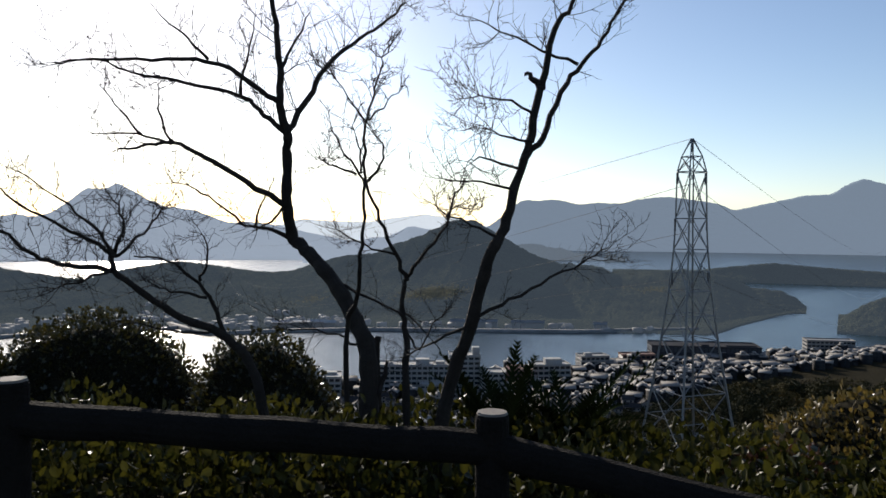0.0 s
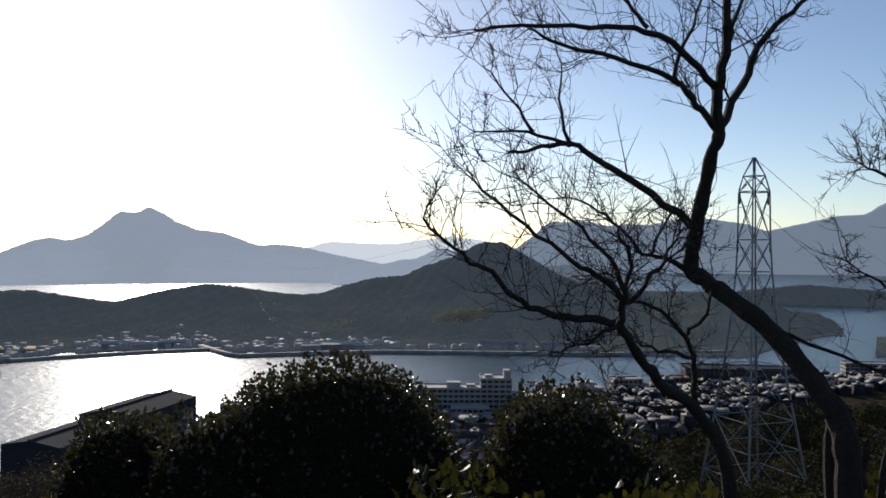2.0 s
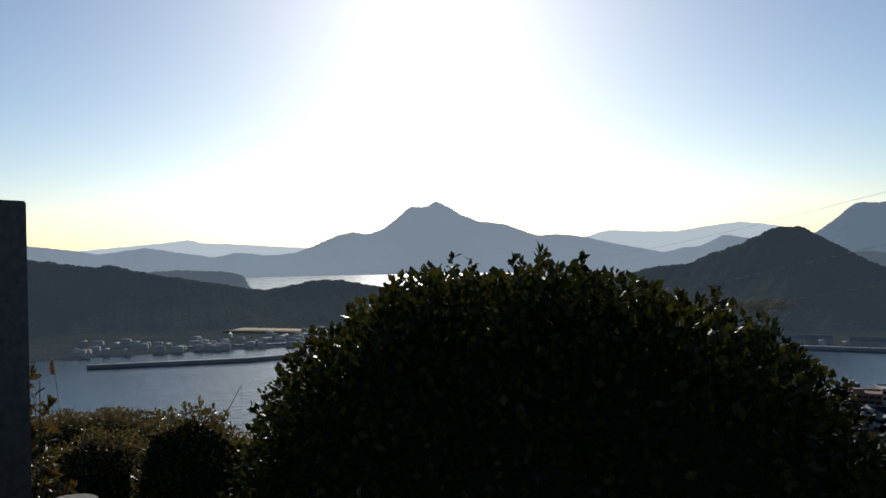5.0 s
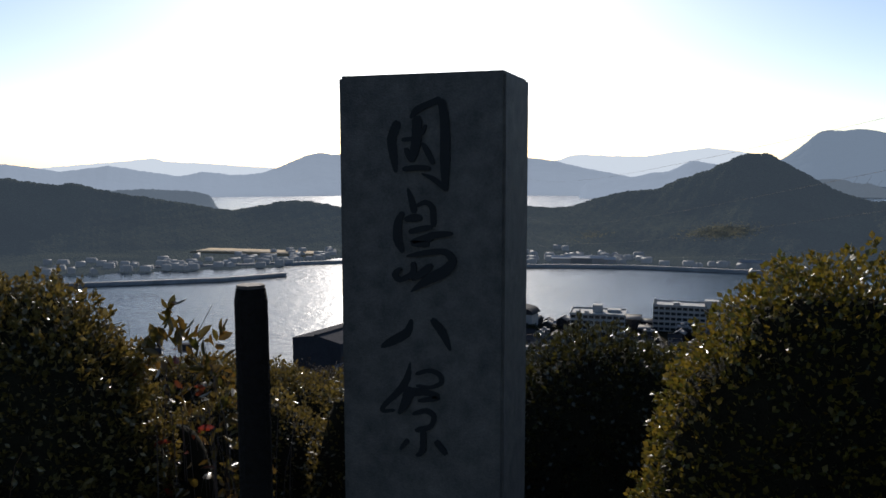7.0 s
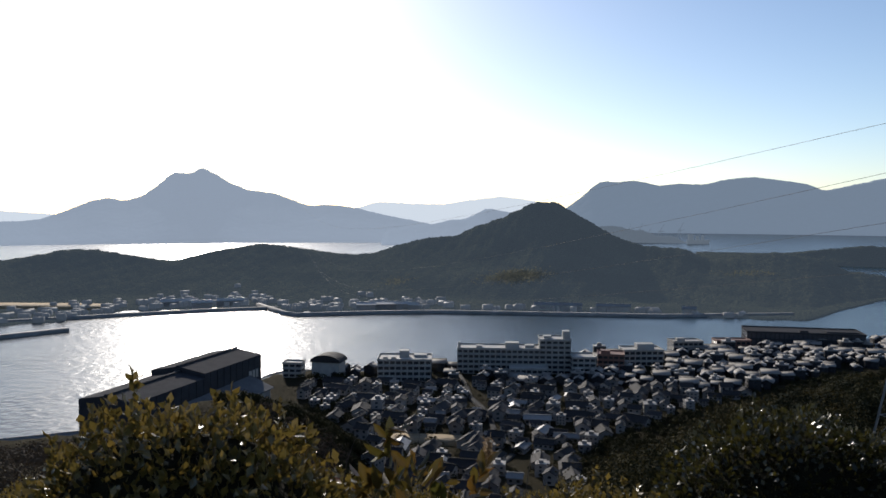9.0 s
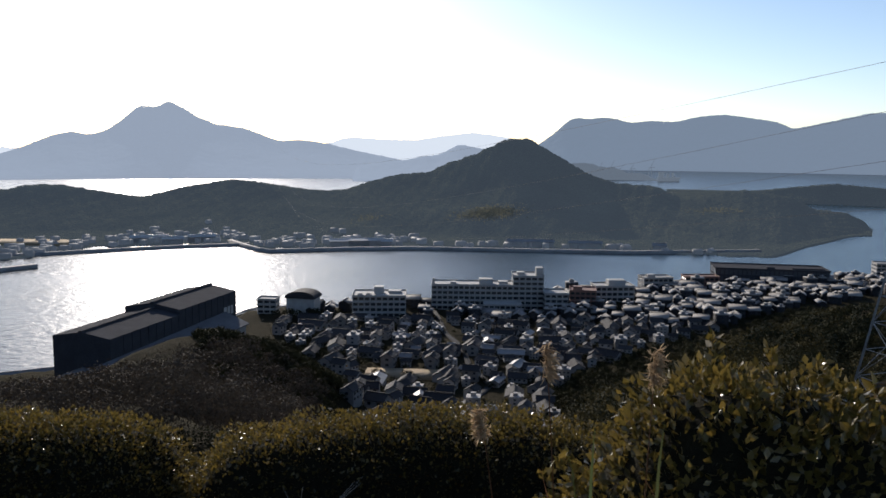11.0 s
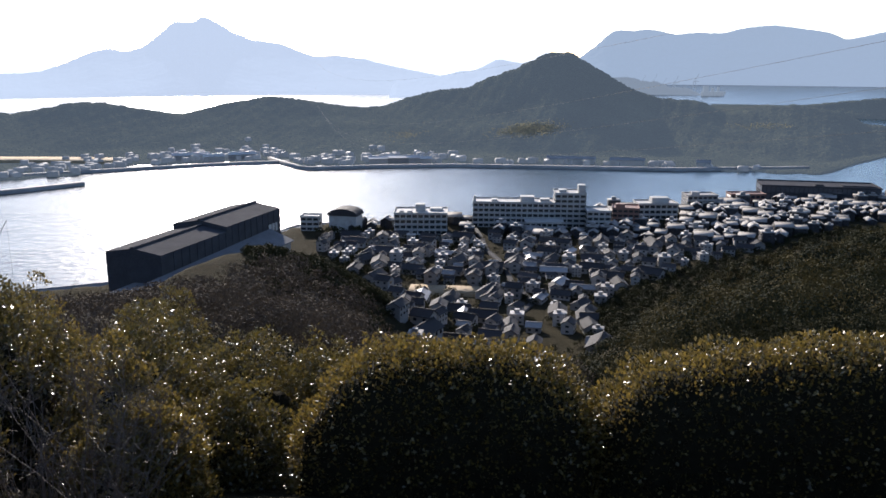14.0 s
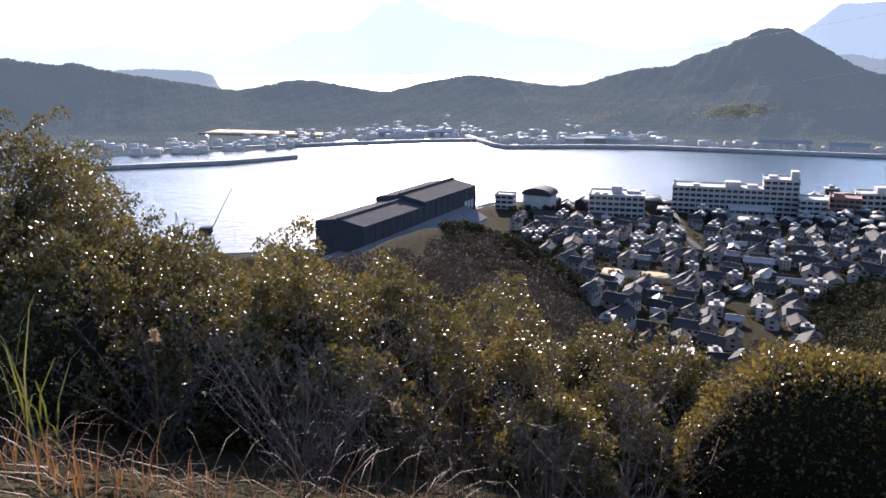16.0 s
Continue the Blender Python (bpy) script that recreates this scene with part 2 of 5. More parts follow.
def leaf_arrays(p, n, size, rng, wide=0.34, loose=0.9, up=0.25):
    """Folded leaves at points p that grow roughly along n."""
    k = len(p)
    d = unit(n * 0.7 + rng.normal(0, loose * 0.6, (k, 3)) + np.array((0, 0, up)))
    s = unit(np.cross(d, rng.normal(0, 1, (k, 3))))
    q = np.cross(s, d)
    ln = (size * rng.uniform(0.65, 1.3, k))[:, None]
    if np.ndim(size) == 0 and 0.05 <= size < 0.2:
        a, b = d * ln, s * ln * wide
        v = np.stack([p, p + a * 0.3 + b * 0.85 + q * ln * 0.08, p + a * 0.68 + b * 0.8 + q * ln * 0.06, p + a - q * ln * 0.08,
                      p + a * 0.68 - b * 0.8 + q * ln * 0.06, p + a * 0.3 - b * 0.85 + q * ln * 0.08], 1)
        i = np.arange(k)[:, None] * 6
        return v.reshape(-1, 3), np.concatenate([i + (0, 1, 2), i + (0, 2, 3), i + (0, 3, 4), i + (0, 4, 5)], 1).reshape(-1, 3)
    v = np.stack([p, p + d * ln * 0.5 + s * ln * wide + q * ln * 0.1, p + d * ln, p + d * ln * 0.5 - s * ln * wide + q * ln * 0.1], 1)
    i = np.arange(k)[:, None] * 4
    return v.reshape(-1, 3), np.concatenate([i + (0, 1, 2), i + (0, 2, 3)], 1).reshape(-1, 3)


def dome_points(k, rx, ry, h, e, rng, rough=0.06, low=-0.15, freq=2.2):
    u = unit(rng.normal(0, 1, (int(k * 2.6), 3)))
    u = u[u[:, 2] > low][:k]
    r = (np.abs(u) ** e).sum(1) ** (-1 / e)
    p = u * r[:, None]
    w = p * np.array((rx, ry, h))
    w *= (1 + rough * lumps(w[:, 0], w[:, 1], w[:, 2], freq) + rough * 0.6 * lumps(w[:, 0] + 5, w[:, 1], w[:, 2], freq * 3))[:, None]
    n = unit(np.sign(u) * np.abs(p) ** (e - 1) / np.array((rx, ry, h)))
    return w, n


def dome_mesh(rx, ry, h, e, rough, scale, freq=2.2, nu=40, nv=14):
    vs, fs = [], []
    a = np.linspace(0, 2 * math.pi, nu, endpoint=False)
    for b in np.linspace(-0.25, math.pi / 2 - 0.02, nv):
        u = np.stack([np.cos(a) * math.cos(b), np.sin(a) * math.cos(b), np.full(nu, math.sin(b))], 1)
        p = u * ((np.abs(u) ** e).sum(1) ** (-1 / e))[:, None] * np.array((rx, ry, h))
        p *= (1 + rough * lumps(p[:, 0], p[:, 1], p[:, 2], freq))[:, None] * scale
        vs.append(p)
    for j in range(nv - 1):
        for i in range(nu):
            fs.append((j * nu + i, j * nu + (i + 1) % nu, (j + 1) * nu + (i + 1) % nu, (j + 1) * nu + i))
    return np.concatenate(vs), np.array(fs)


def bush(label, x, y, base, rx, ry, h, leaves, size, mat=None, e=2.3, rough=0.06, rz=0.0, seed=1, name="bush",
         core=0.93, group="", freq=2.2, sprigs=0, wide=0.34, loose=0.9):
    """A shrub: a solid dark core for the shaded inside, an outer shell of single leaves, and shoots that stand out of
    it.
    """
    rng = np.random.default_rng(seed)
    ob = thing(name, label, "bush" if name != "hedge" else "hedge", (x, y, base), rz, group)
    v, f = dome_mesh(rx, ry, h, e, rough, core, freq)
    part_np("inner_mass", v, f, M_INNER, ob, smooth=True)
    p, n = dome_points(leaves, rx, ry, h, e, rng, rough, freq=freq)
    p = p * (1 - rng.uniform(0, 0.09, (len(p), 1)))
    if sprigs:
        sp, sn = dome_points(sprigs, rx, ry, h, e, rng, rough, low=0.1, freq=freq)
        sn = unit(sn + np.array((0, 0, 0.8)))
        k = 11
        tt = np.tile(np.linspace(0.2, 1.0, k), len(sp))[:, None] * (size * 1.5)
        q = np.repeat(sp, k, 0) + np.repeat(sn, k, 0) * tt
        m = unit(np.repeat(sn, k, 0) * 0.5 + rng.normal(0, 0.7, q.shape))
        p, n = np.concatenate([p, q]), np.concatenate([n, m])
    lv, lf = leaf_arrays(p, n, size, rng, wide, loose)
    part_np("leaves", lv, lf, mat or M_LEAF, ob)
    return ob


def wild_shrub(label, x, y, base, r, h, clumps, per, size, mat, seed, group="wild shrubs"):
    """An unclipped shrub: upright stems, each ending in leafy clumps of its own."""
    rng = np.random.default_rng(seed)
    ob = thing("shrub", label, "shrub", (x, y, base), rng.uniform(0, 360), group)
    # Solid dark core painted as the shrub's inner shade.
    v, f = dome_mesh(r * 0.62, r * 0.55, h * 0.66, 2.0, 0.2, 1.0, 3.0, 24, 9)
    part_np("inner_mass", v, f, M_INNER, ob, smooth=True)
    c, n = dome_points(clumps, r * 0.93, r * 0.82, h * 0.92, 2.0, rng, 0.16, low=-0.05, freq=3.0)
    c *= (1 - 0.22 * rng.random((len(c), 1)) ** 2)
    c[:, 2] += rng.exponential(0.02, len(c))
    bm = bmesh.new()
    for q in c[::3]:
        tube(bm, [(q[0] * 0.2, q[1] * 0.2, 0), tuple(q * 0.6), tuple(q)], [0.011, 0.007, 0.002], 4)
    tagged(part("stem", bm, M_TWIG, ob), kind="stuff")
    rad = rng.uniform(0.07, 0.15, len(c))
    u = unit(rng.normal(0, 1, (len(c) * per, 3)))
    u[:, 2] = np.abs(u[:, 2]) * 1.15 - 0.35
    p = np.repeat(c, per, 0) + u * np.repeat(rad, per)[:, None] * np.array((1, 1, 1.3)) * rng.uniform(0.6, 1.05, (len(u), 1))
    lv, lf = leaf_arrays(p, unit(u + np.array((0, 0, 0.4))), size, rng, 0.3, 0.9)
    part_np("leaves", lv, lf, mat, ob)
    return ob


# ---- land ----
SHORE = lambda x: 573 + 0.4 * x + 6 * np.sin(x * 0.03) - 120 * np.clip((-x - 160) / 25, 0, 1)


def ground_height(x, y):
    x, y = np.asarray(x, float), np.asarray(y, float)
    yy = y - 0.6 * np.clip((-6 - x) / 6, 0, 1)
    z = np.interp(yy, [-300, -40, 8.2, 12.6, 67, 150, 250, 300, 340, 900], [6, 0.5, -0.85, -2.7, -19.2, -52, -92, -102, -104.5, -106])
    spur = 46 * np.exp(-(((x - 30) * 0.9 - (y - 67) * 0.42) / np.where(x - 30 > (y - 67) * 0.467, 140, 62)) ** 2) * np.clip((y - 115) / 150, 0, 1) * np.clip((440 - y) / 150, 0, 1)
    mound = 33 * np.exp(-((x + 100) / 48) ** 2 - ((y - 268) / 55) ** 2)
    left = 5 * np.exp(-((x + 150) / 60) ** 2 - ((y - 150) / 70) ** 2)
    rough = np.clip((y - 9) / 60, 0, 1) * np.clip((330 - y) / 80, 0, 1)
    z = z + spur + mound + left + rough * 2.0 * lumps(x, y, 0, 0.06)
    z = z - 17 * np.exp(-((x + 17 + 0.02 * y) / (0.11 * np.maximum(y, 0) + 6)) ** 2) * np.clip((y - 50) / 60, 0, 1) * np.clip((300 - y) / 60, 0, 1)
    z = z - 6.5 * np.exp(-((y - 48) / 26) ** 2) * np.clip((8 - x) / 12, 0, 1) * np.clip((y - 14) / 10, 0, 1)
    z = z + 0.04 * lumps(x, y, 0, 1.5) * np.clip((60 - y) / 40, 0, 1)
    s = SHORE(x)
    return np.where(y > s, np.maximum(SEA - 6, z - (y - s) * 3), z)


def stretch(lo, hi, mid, n, k):
    """Grid lines close together near mid and wide apart far off."""
    a, b = math.asinh((lo - mid) / k), math.asinh((hi - mid) / k)
    return mid + k * np.sinh(np.linspace(a, b, n))


gx, gy = stretch(-900, 900, -9, 300, 12), stretch(-300, 760, 10, 300, 12)
X, Y = np.meshgrid(gx, gy)
Z = ground_height(X, Y)
idx = np.arange(X.size).reshape(X.shape)
quads = np.stack([idx[:-1, :-1], idx[:-1, 1:], idx[1:, 1:], idx[1:, :-1]], -1).reshape(-1, 4)
tagged(new("ground", np_mesh("ground", np.stack([X, Y, Z], -1).reshape(-1, 3), quads, M_SOIL, True)),
       "brown leaf-strewn hillside falling to a coastal town", "ground", kind="structure")
bm = bmesh.new()
bmesh.ops.create_circle(bm, cap_ends=True, radius=4950, segments=96)
sea = tagged(new("water", mesh_of("water", bm, M_SEA)), "calm grey-blue sea strait glittering under low sun", "sea", kind="structure")
sea.location = (-8, 6, SEA)


def smooth(x, a, b):
    t = np.clip((x - a) / (b - a), 0, 1)
    return t * t * (3 - 2 * t)


def ridge(name, label, mat, dist, shore, crest, back=400.0, flat=0.0, step=0.12, rough=1.5, rf=0.02, nr=34, soft=0.25):
    """Land seen across the water: its crest as peaks and saddles (azimuth, slope of the sight line in thousandths) on an arc."""
    az0, az1 = crest[0][0], crest[-1][0]
    a = np.arange(az0, az1 + step, step)
    wide = np.arange(az0 - 2, az1 + 2, step)
    line = np.interp(wide, [c[0] for c in crest], [0.75 + c[1] * dist / 1000 - SEA for c in crest])
    k = np.exp(-0.5 * (np.arange(-9, 10) * step / soft) ** 2)
    hh = np.maximum(np.interp(a, wide, np.convolve(np.pad(line, 9, "edge"), k / k.sum(), "valid")), 0)
    hh = hh + dist * 0.0002 * (np.sin(a * 5.3 + dist) + 0.7 * np.sin(a * 11.7 + 1) + 0.5 * np.sin(a * 23.1)) * np.clip(hh / 40, 0, 1)
    hh *= np.clip((a - az0) / 0.5, 0, 1) ** 0.6 * np.clip((az1 - a) / 0.5, 0, 1) ** 0.6
    r0 = shore(a) if callable(shore) else np.full_like(a, shore)
    s = np.linspace(0, 1.45, nr)
    A, S = np.meshgrid(a, s, indexing="ij")
    R = np.where(S <= 1, r0[:, None] + (dist - r0[:, None]) * S, dist + (S - 1) / 0.45 * back * np.clip((az1 - a) / 5, 0.03, 1)[:, None])
    fl = (flat + 0.26 * smooth(-a, 21, 27) * (flat > 0))[:, None]
    up = np.clip((S - fl) / (1 - fl), 0, 1)
    prof = np.where(S <= 1, up ** 1.15 * (1.0 - 0.12 * np.sin(up * math.pi)), 1 - (np.clip(S - 1, 0, 1) / 0.45) ** 1.5)
    x, y = -8 + R * np.sin(np.radians(A)), 6 + R * np.cos(np.radians(A))
    n1 = lumps(x, y, 0, rf * 0.25) * 0.09 + lumps(x, y, 3, rf) * 0.05
    z = SEA + 1.5 * np.clip(S * 30, 0, 1) + hh[:, None] * prof * (1 + n1 * np.clip(1.0 - S, 0, 1) * 2.6)
    z += rough * (RNG.uniform(0, 1, z.shape) + 0.8 * lumps(x, y, 0, rf * 6)) * np.clip(up * 8, 0, 1) * np.clip((1.4 - S) * 5, 0, 1)
    z = np.where(S < 0.001, SEA - 3, z)
    ids = np.arange(A.size).reshape(A.shape)
    q = np.stack([ids[:-1, :-1], ids[1:, :-1], ids[1:, 1:], ids[:-1, 1:]], -1).reshape(-1, 4)
    return tagged(new(name, np_mesh(name, np.stack([x, y, z], -1).reshape(-1, 3), q, mat, False)), label, "hill", kind="structure")


ISLAND_SHORE = lambda a: 862 + 55 * smooth(-a, 15.5, 17.5) - 70 * smooth(-a, 26, 32) + 300 * smooth(a, 19, 26) + 6 * np.sin(a * 2.1)
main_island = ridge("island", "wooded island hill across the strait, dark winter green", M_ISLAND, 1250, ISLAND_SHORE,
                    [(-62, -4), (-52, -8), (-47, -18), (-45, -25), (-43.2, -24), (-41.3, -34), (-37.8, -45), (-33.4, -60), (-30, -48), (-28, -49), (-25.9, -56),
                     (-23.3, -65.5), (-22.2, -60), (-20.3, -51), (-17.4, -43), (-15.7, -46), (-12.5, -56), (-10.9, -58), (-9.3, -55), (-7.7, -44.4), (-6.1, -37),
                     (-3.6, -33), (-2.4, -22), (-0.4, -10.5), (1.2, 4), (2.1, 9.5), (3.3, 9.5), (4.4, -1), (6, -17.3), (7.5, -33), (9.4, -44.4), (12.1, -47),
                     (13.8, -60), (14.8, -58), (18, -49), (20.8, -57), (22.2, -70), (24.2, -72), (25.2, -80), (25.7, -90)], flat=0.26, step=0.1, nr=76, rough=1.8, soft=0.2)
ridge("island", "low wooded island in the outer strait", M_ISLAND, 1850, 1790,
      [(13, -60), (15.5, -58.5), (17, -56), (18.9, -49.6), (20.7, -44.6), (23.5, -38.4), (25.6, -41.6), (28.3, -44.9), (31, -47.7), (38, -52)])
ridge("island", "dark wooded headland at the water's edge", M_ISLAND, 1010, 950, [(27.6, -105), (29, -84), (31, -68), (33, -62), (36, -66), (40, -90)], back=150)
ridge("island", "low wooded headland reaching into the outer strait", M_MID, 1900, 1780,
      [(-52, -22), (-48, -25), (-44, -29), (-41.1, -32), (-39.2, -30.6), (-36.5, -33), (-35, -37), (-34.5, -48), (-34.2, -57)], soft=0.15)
# Backdrop ranges: their haze is emission in the material, not air.
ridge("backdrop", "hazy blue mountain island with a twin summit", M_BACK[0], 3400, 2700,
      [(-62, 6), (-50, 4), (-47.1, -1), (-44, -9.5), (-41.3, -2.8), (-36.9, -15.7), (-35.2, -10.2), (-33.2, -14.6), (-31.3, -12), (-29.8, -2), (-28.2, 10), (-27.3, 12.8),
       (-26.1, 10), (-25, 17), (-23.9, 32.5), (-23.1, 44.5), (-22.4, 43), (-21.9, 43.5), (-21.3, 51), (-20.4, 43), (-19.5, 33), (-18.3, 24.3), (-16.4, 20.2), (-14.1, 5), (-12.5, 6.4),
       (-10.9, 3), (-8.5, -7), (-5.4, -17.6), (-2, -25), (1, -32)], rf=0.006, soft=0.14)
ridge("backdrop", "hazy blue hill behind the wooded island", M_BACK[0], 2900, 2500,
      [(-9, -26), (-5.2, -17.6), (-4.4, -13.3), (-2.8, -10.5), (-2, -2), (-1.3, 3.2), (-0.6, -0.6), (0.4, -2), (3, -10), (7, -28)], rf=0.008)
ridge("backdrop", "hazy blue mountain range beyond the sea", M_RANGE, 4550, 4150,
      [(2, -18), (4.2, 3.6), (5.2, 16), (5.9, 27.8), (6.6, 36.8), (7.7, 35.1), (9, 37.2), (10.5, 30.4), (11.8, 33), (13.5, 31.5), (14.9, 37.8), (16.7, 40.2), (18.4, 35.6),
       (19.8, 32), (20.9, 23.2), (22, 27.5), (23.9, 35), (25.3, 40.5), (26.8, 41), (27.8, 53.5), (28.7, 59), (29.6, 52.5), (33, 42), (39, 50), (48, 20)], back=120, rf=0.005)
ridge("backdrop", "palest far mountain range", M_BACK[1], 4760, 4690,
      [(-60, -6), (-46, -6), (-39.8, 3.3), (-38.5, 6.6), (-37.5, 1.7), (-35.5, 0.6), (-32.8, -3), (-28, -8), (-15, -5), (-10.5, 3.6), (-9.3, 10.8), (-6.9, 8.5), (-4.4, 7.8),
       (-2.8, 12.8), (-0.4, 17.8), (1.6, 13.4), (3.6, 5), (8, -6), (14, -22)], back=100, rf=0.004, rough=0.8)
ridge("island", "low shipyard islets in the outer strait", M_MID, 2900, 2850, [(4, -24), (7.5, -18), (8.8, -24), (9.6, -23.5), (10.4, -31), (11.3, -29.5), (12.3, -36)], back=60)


bpy.context.view_layer.update()


def island_height(x, y):
    hit, place, _, _ = main_island.ray_cast(Vector((x, y, 400)), Vector((0, 0, -1)))
    return place.z if hit else None


# ---- the park: bushes and hedges ----
bush("tall clipped evergreen bush with sunlit leaf tips beside the path", -6.66, 7.8, -1.05, 1.08, 0.68, 1.63, 50000, 0.028, M_LEAF_SHADE, e=2.7, seed=11, rough=0.03, sprigs=120)
bush("dark evergreen shrub tucked beside the tall clipped bush", -7.55, 8.35, -1.5, 0.62, 0.5, 1.75, 15000, 0.03, M_LEAF_SHADE, e=2.2, seed=17, rough=0.06, sprigs=90)
bush("clipped green bush beside the stone pillar with sun gold in its leaf colour", -8.05, 9.9, -2.0, 0.85, 0.7, 2.3, 24000, 0.031, M_LEAF_GOLD, e=2.3, seed=26, rough=0.05, sprigs=160)
bush("rounded dark camellia bush on the bank below the fence", -4.25, 10.4, -2.1, 1.22, 0.85, 2.0, 19000, 0.04, seed=12, rough=0.05, group="clipped bushes", sprigs=60)
bush("smaller rounded camellia bush below the bare trees", -2.62, 9.7, -1.7, 0.78, 0.6, 1.46, 9000, 0.04, seed=13, rough=0.08, group="clipped bushes", sprigs=50)
bush("low rounded camellia bush on the bank", -5.75, 10.4, -2.1, 0.75, 0.6, 1.53, 8000, 0.04, seed=14, rough=0.07, group="clipped bushes", sprigs=40)
bush("low camellia bush between two larger ones", -5.0, 9.9, -1.9, 0.6, 0.5, 1.4, 6000, 0.04, seed=15, rough=0.1, group="clipped bushes", sprigs=40)
bush("low reddish hedge behind the stone pillar", -11.9, 11.6, -2.5, 1.2, 0.45, 1.33, 8000, 0.038, M_LEAF_OLIVE, e=2.6, seed=16, name="hedge")
bush("golden-green shrub with dry grass around it", -12.1, 9.55, -1.4, 0.86, 0.5, 1.4, 13000, 0.04, M_LEAF_OLIVE, e=2.8, seed=18, rough=0.07, sprigs=90, wide=0.3)
bush("rounded glossy bush on the slope below the pillar", -9.1, 12.0, -3.0, 1.35, 0.75, 2.48, 24000, 0.042, e=2.5, seed=19, rough=0.05, group="clipped bushes", sprigs=50)
bush("low hedge of glossy leaves on the slope", -10.55, 11.2, -2.6, 0.8, 0.4, 1.86, 7000, 0.038, M_LEAF_OLIVE, seed=20, rough=0.1, name="hedge", sprigs=40)
bush("young photinia shoots with yellow and red leaves", -11.42, 10.0, -1.42, 0.42, 0.3, 1.16, 420, 0.095, M_LEAF_BRONZE, seed=21, rough=0.05, core=0.5, sprigs=14, wide=0.22)
for x, y, h in ((-11.66, 9.8, 1.24), (-11.2, 9.75, 1.18)):
    bush("crimson photinia shoot standing above the shrub", x, y, -1.4, 0.09, 0.07, h, 16, 0.09, M_LEAF_RED, seed=22, core=0.3, wide=0.22, group="photinia shoots")
bush("clipped rounded hedge block of bronze-green leaves", -16.72, 13.25, -3.4, 1.35, 0.66, 1.93, 26000, 0.036, M_LEAF_OLIVE, e=3.3, rough=0.035, seed=23, name="hedge", group="clipped hedge", sprigs=60)
bush("long clipped hedge of bronze-green leaves", -13.25, 13.3, -3.3, 2.5, 0.62, 1.9, 38000, 0.036, M_LEAF_OLIVE, e=3.6, rough=0.035, seed=24, name="hedge", group="clipped hedge", freq=1.4, sprigs=80)
bush("clipped hedge block beside the long hedge", -10.45, 13.4, -3.2, 0.9, 0.5, 1.62, 10000, 0.036, M_LEAF_OLIVE, e=2.6, rough=0.04, seed=25, name="hedge", group="clipped hedge", sprigs=30)
k = 30
for x, y, top, r, w in ((-23.3, 12.6, -0.05, 0.75, 0), (-22.55, 12.7, -0.65, 0.95, 0), (-21.5, 12.9, -0.83, 0.95, 1), (-20.55, 13.2, -0.95, 0.85, 0),
                        (-19.75, 13.9, -1.45, 0.8, 1), (-18.9, 14.6, -1.95, 0.85, 0), (-18.2, 15.2, -2.2, 0.7, 1), (-20.2, 15.4, -1.75, 0.9, 0),
                        (-21.7, 15.2, -1.7, 1.0, 1), (-22.8, 15.0, -1.4, 1.0, 1), (-24.5, 13.6, 0.1, 1.0, 0), (-19.0, 12.3, -1.75, 0.6, 1), (-20.2, 11.7, -1.3, 0.55, 1), (-21.3, 11.6, -0.95, 0.6, 0), (-22.4, 11.3, -0.5, 0.65, 0), (-23.7, 11.6, 0.2, 0.6, 0), (-18.6, 13.3, -2.0, 0.6, 1), (-23.9, 12.9, 0.25, 0.5, 0), (-24.35, 12.9, 0.65, 0.45, 0), (-22.9, 12.0, -0.2, 0.7, 0), (-21.9, 12.2, -0.6, 0.7, 0), (-21.0, 12.3, -0.75, 0.65, 0), (-24.4, 12.2, 0.7, 0.8, 0), (-19.4, 12.9, -1.5, 0.6, 1)):
    k += 1
    g = float(ground_height(x, y))
    wild_shrub("unclipped evergreen shrub on the slope, twiggy and sunlit" if w == 0 else "wild olive-brown shrub on the slope, thin and twiggy",
               x, y, g - 0.1, r, top - g + 0.1, int(360 * r), 64, 0.036, M_LEAF_WILD if w == 0 or k % 3 else M_LEAF_OLIVE, k)


# ---- bare trees ----
def bent(rng, pts, sub=4, wob=0.02):
    """A wavering line smoothly through points."""
    pts = [Vector(p) for p in pts]
    out = []
    for i in range(len(pts) - 1):
        p0, p1, p2, p3 = pts[max(i - 1, 0)], pts[i], pts[i + 1], pts[min(i + 2, len(pts) - 1)]
        for j in range(sub):
            t = j / sub
            q = 0.5 * (2 * p1 + (p2 - p0) * t + (2 * p0 - 5 * p1 + 4 * p2 - p3) * t * t + (3 * p1 - p0 - 3 * p2 + p3) * t ** 3)
            out.append(q + Vector([rng.uniform(-wob, wob) for _ in range(3)]))
    return out + [pts[-1]]


def start_tree(label, trunk, radius, seed, twig):
    """A leafless tree's trunk; grow() adds its limbs."""
    rng = random.Random(seed)
    base = Vector(trunk[0])
    base.z = float(ground_height(base.x, base.y)) - 0.1
    ob = thing("tree", label, "tree", base, 0, "bare trees")
    bm = bmesh.new()
    line = bent(rng, [tuple(base)] + trunk[1:], 5, 0.006)
    n = len(line) - 1
    tube(bm, [p - base for p in line], [radius * (0.98 - 0.55 * i / n + 0.05 * math.sin(i * 1.9) + 0.5 * max(0.0, 0.12 - i / n)) for i in range(n + 1)], 10)
    part("trunk", bm, M_BARK, ob)
    return ob, base, rng, twig


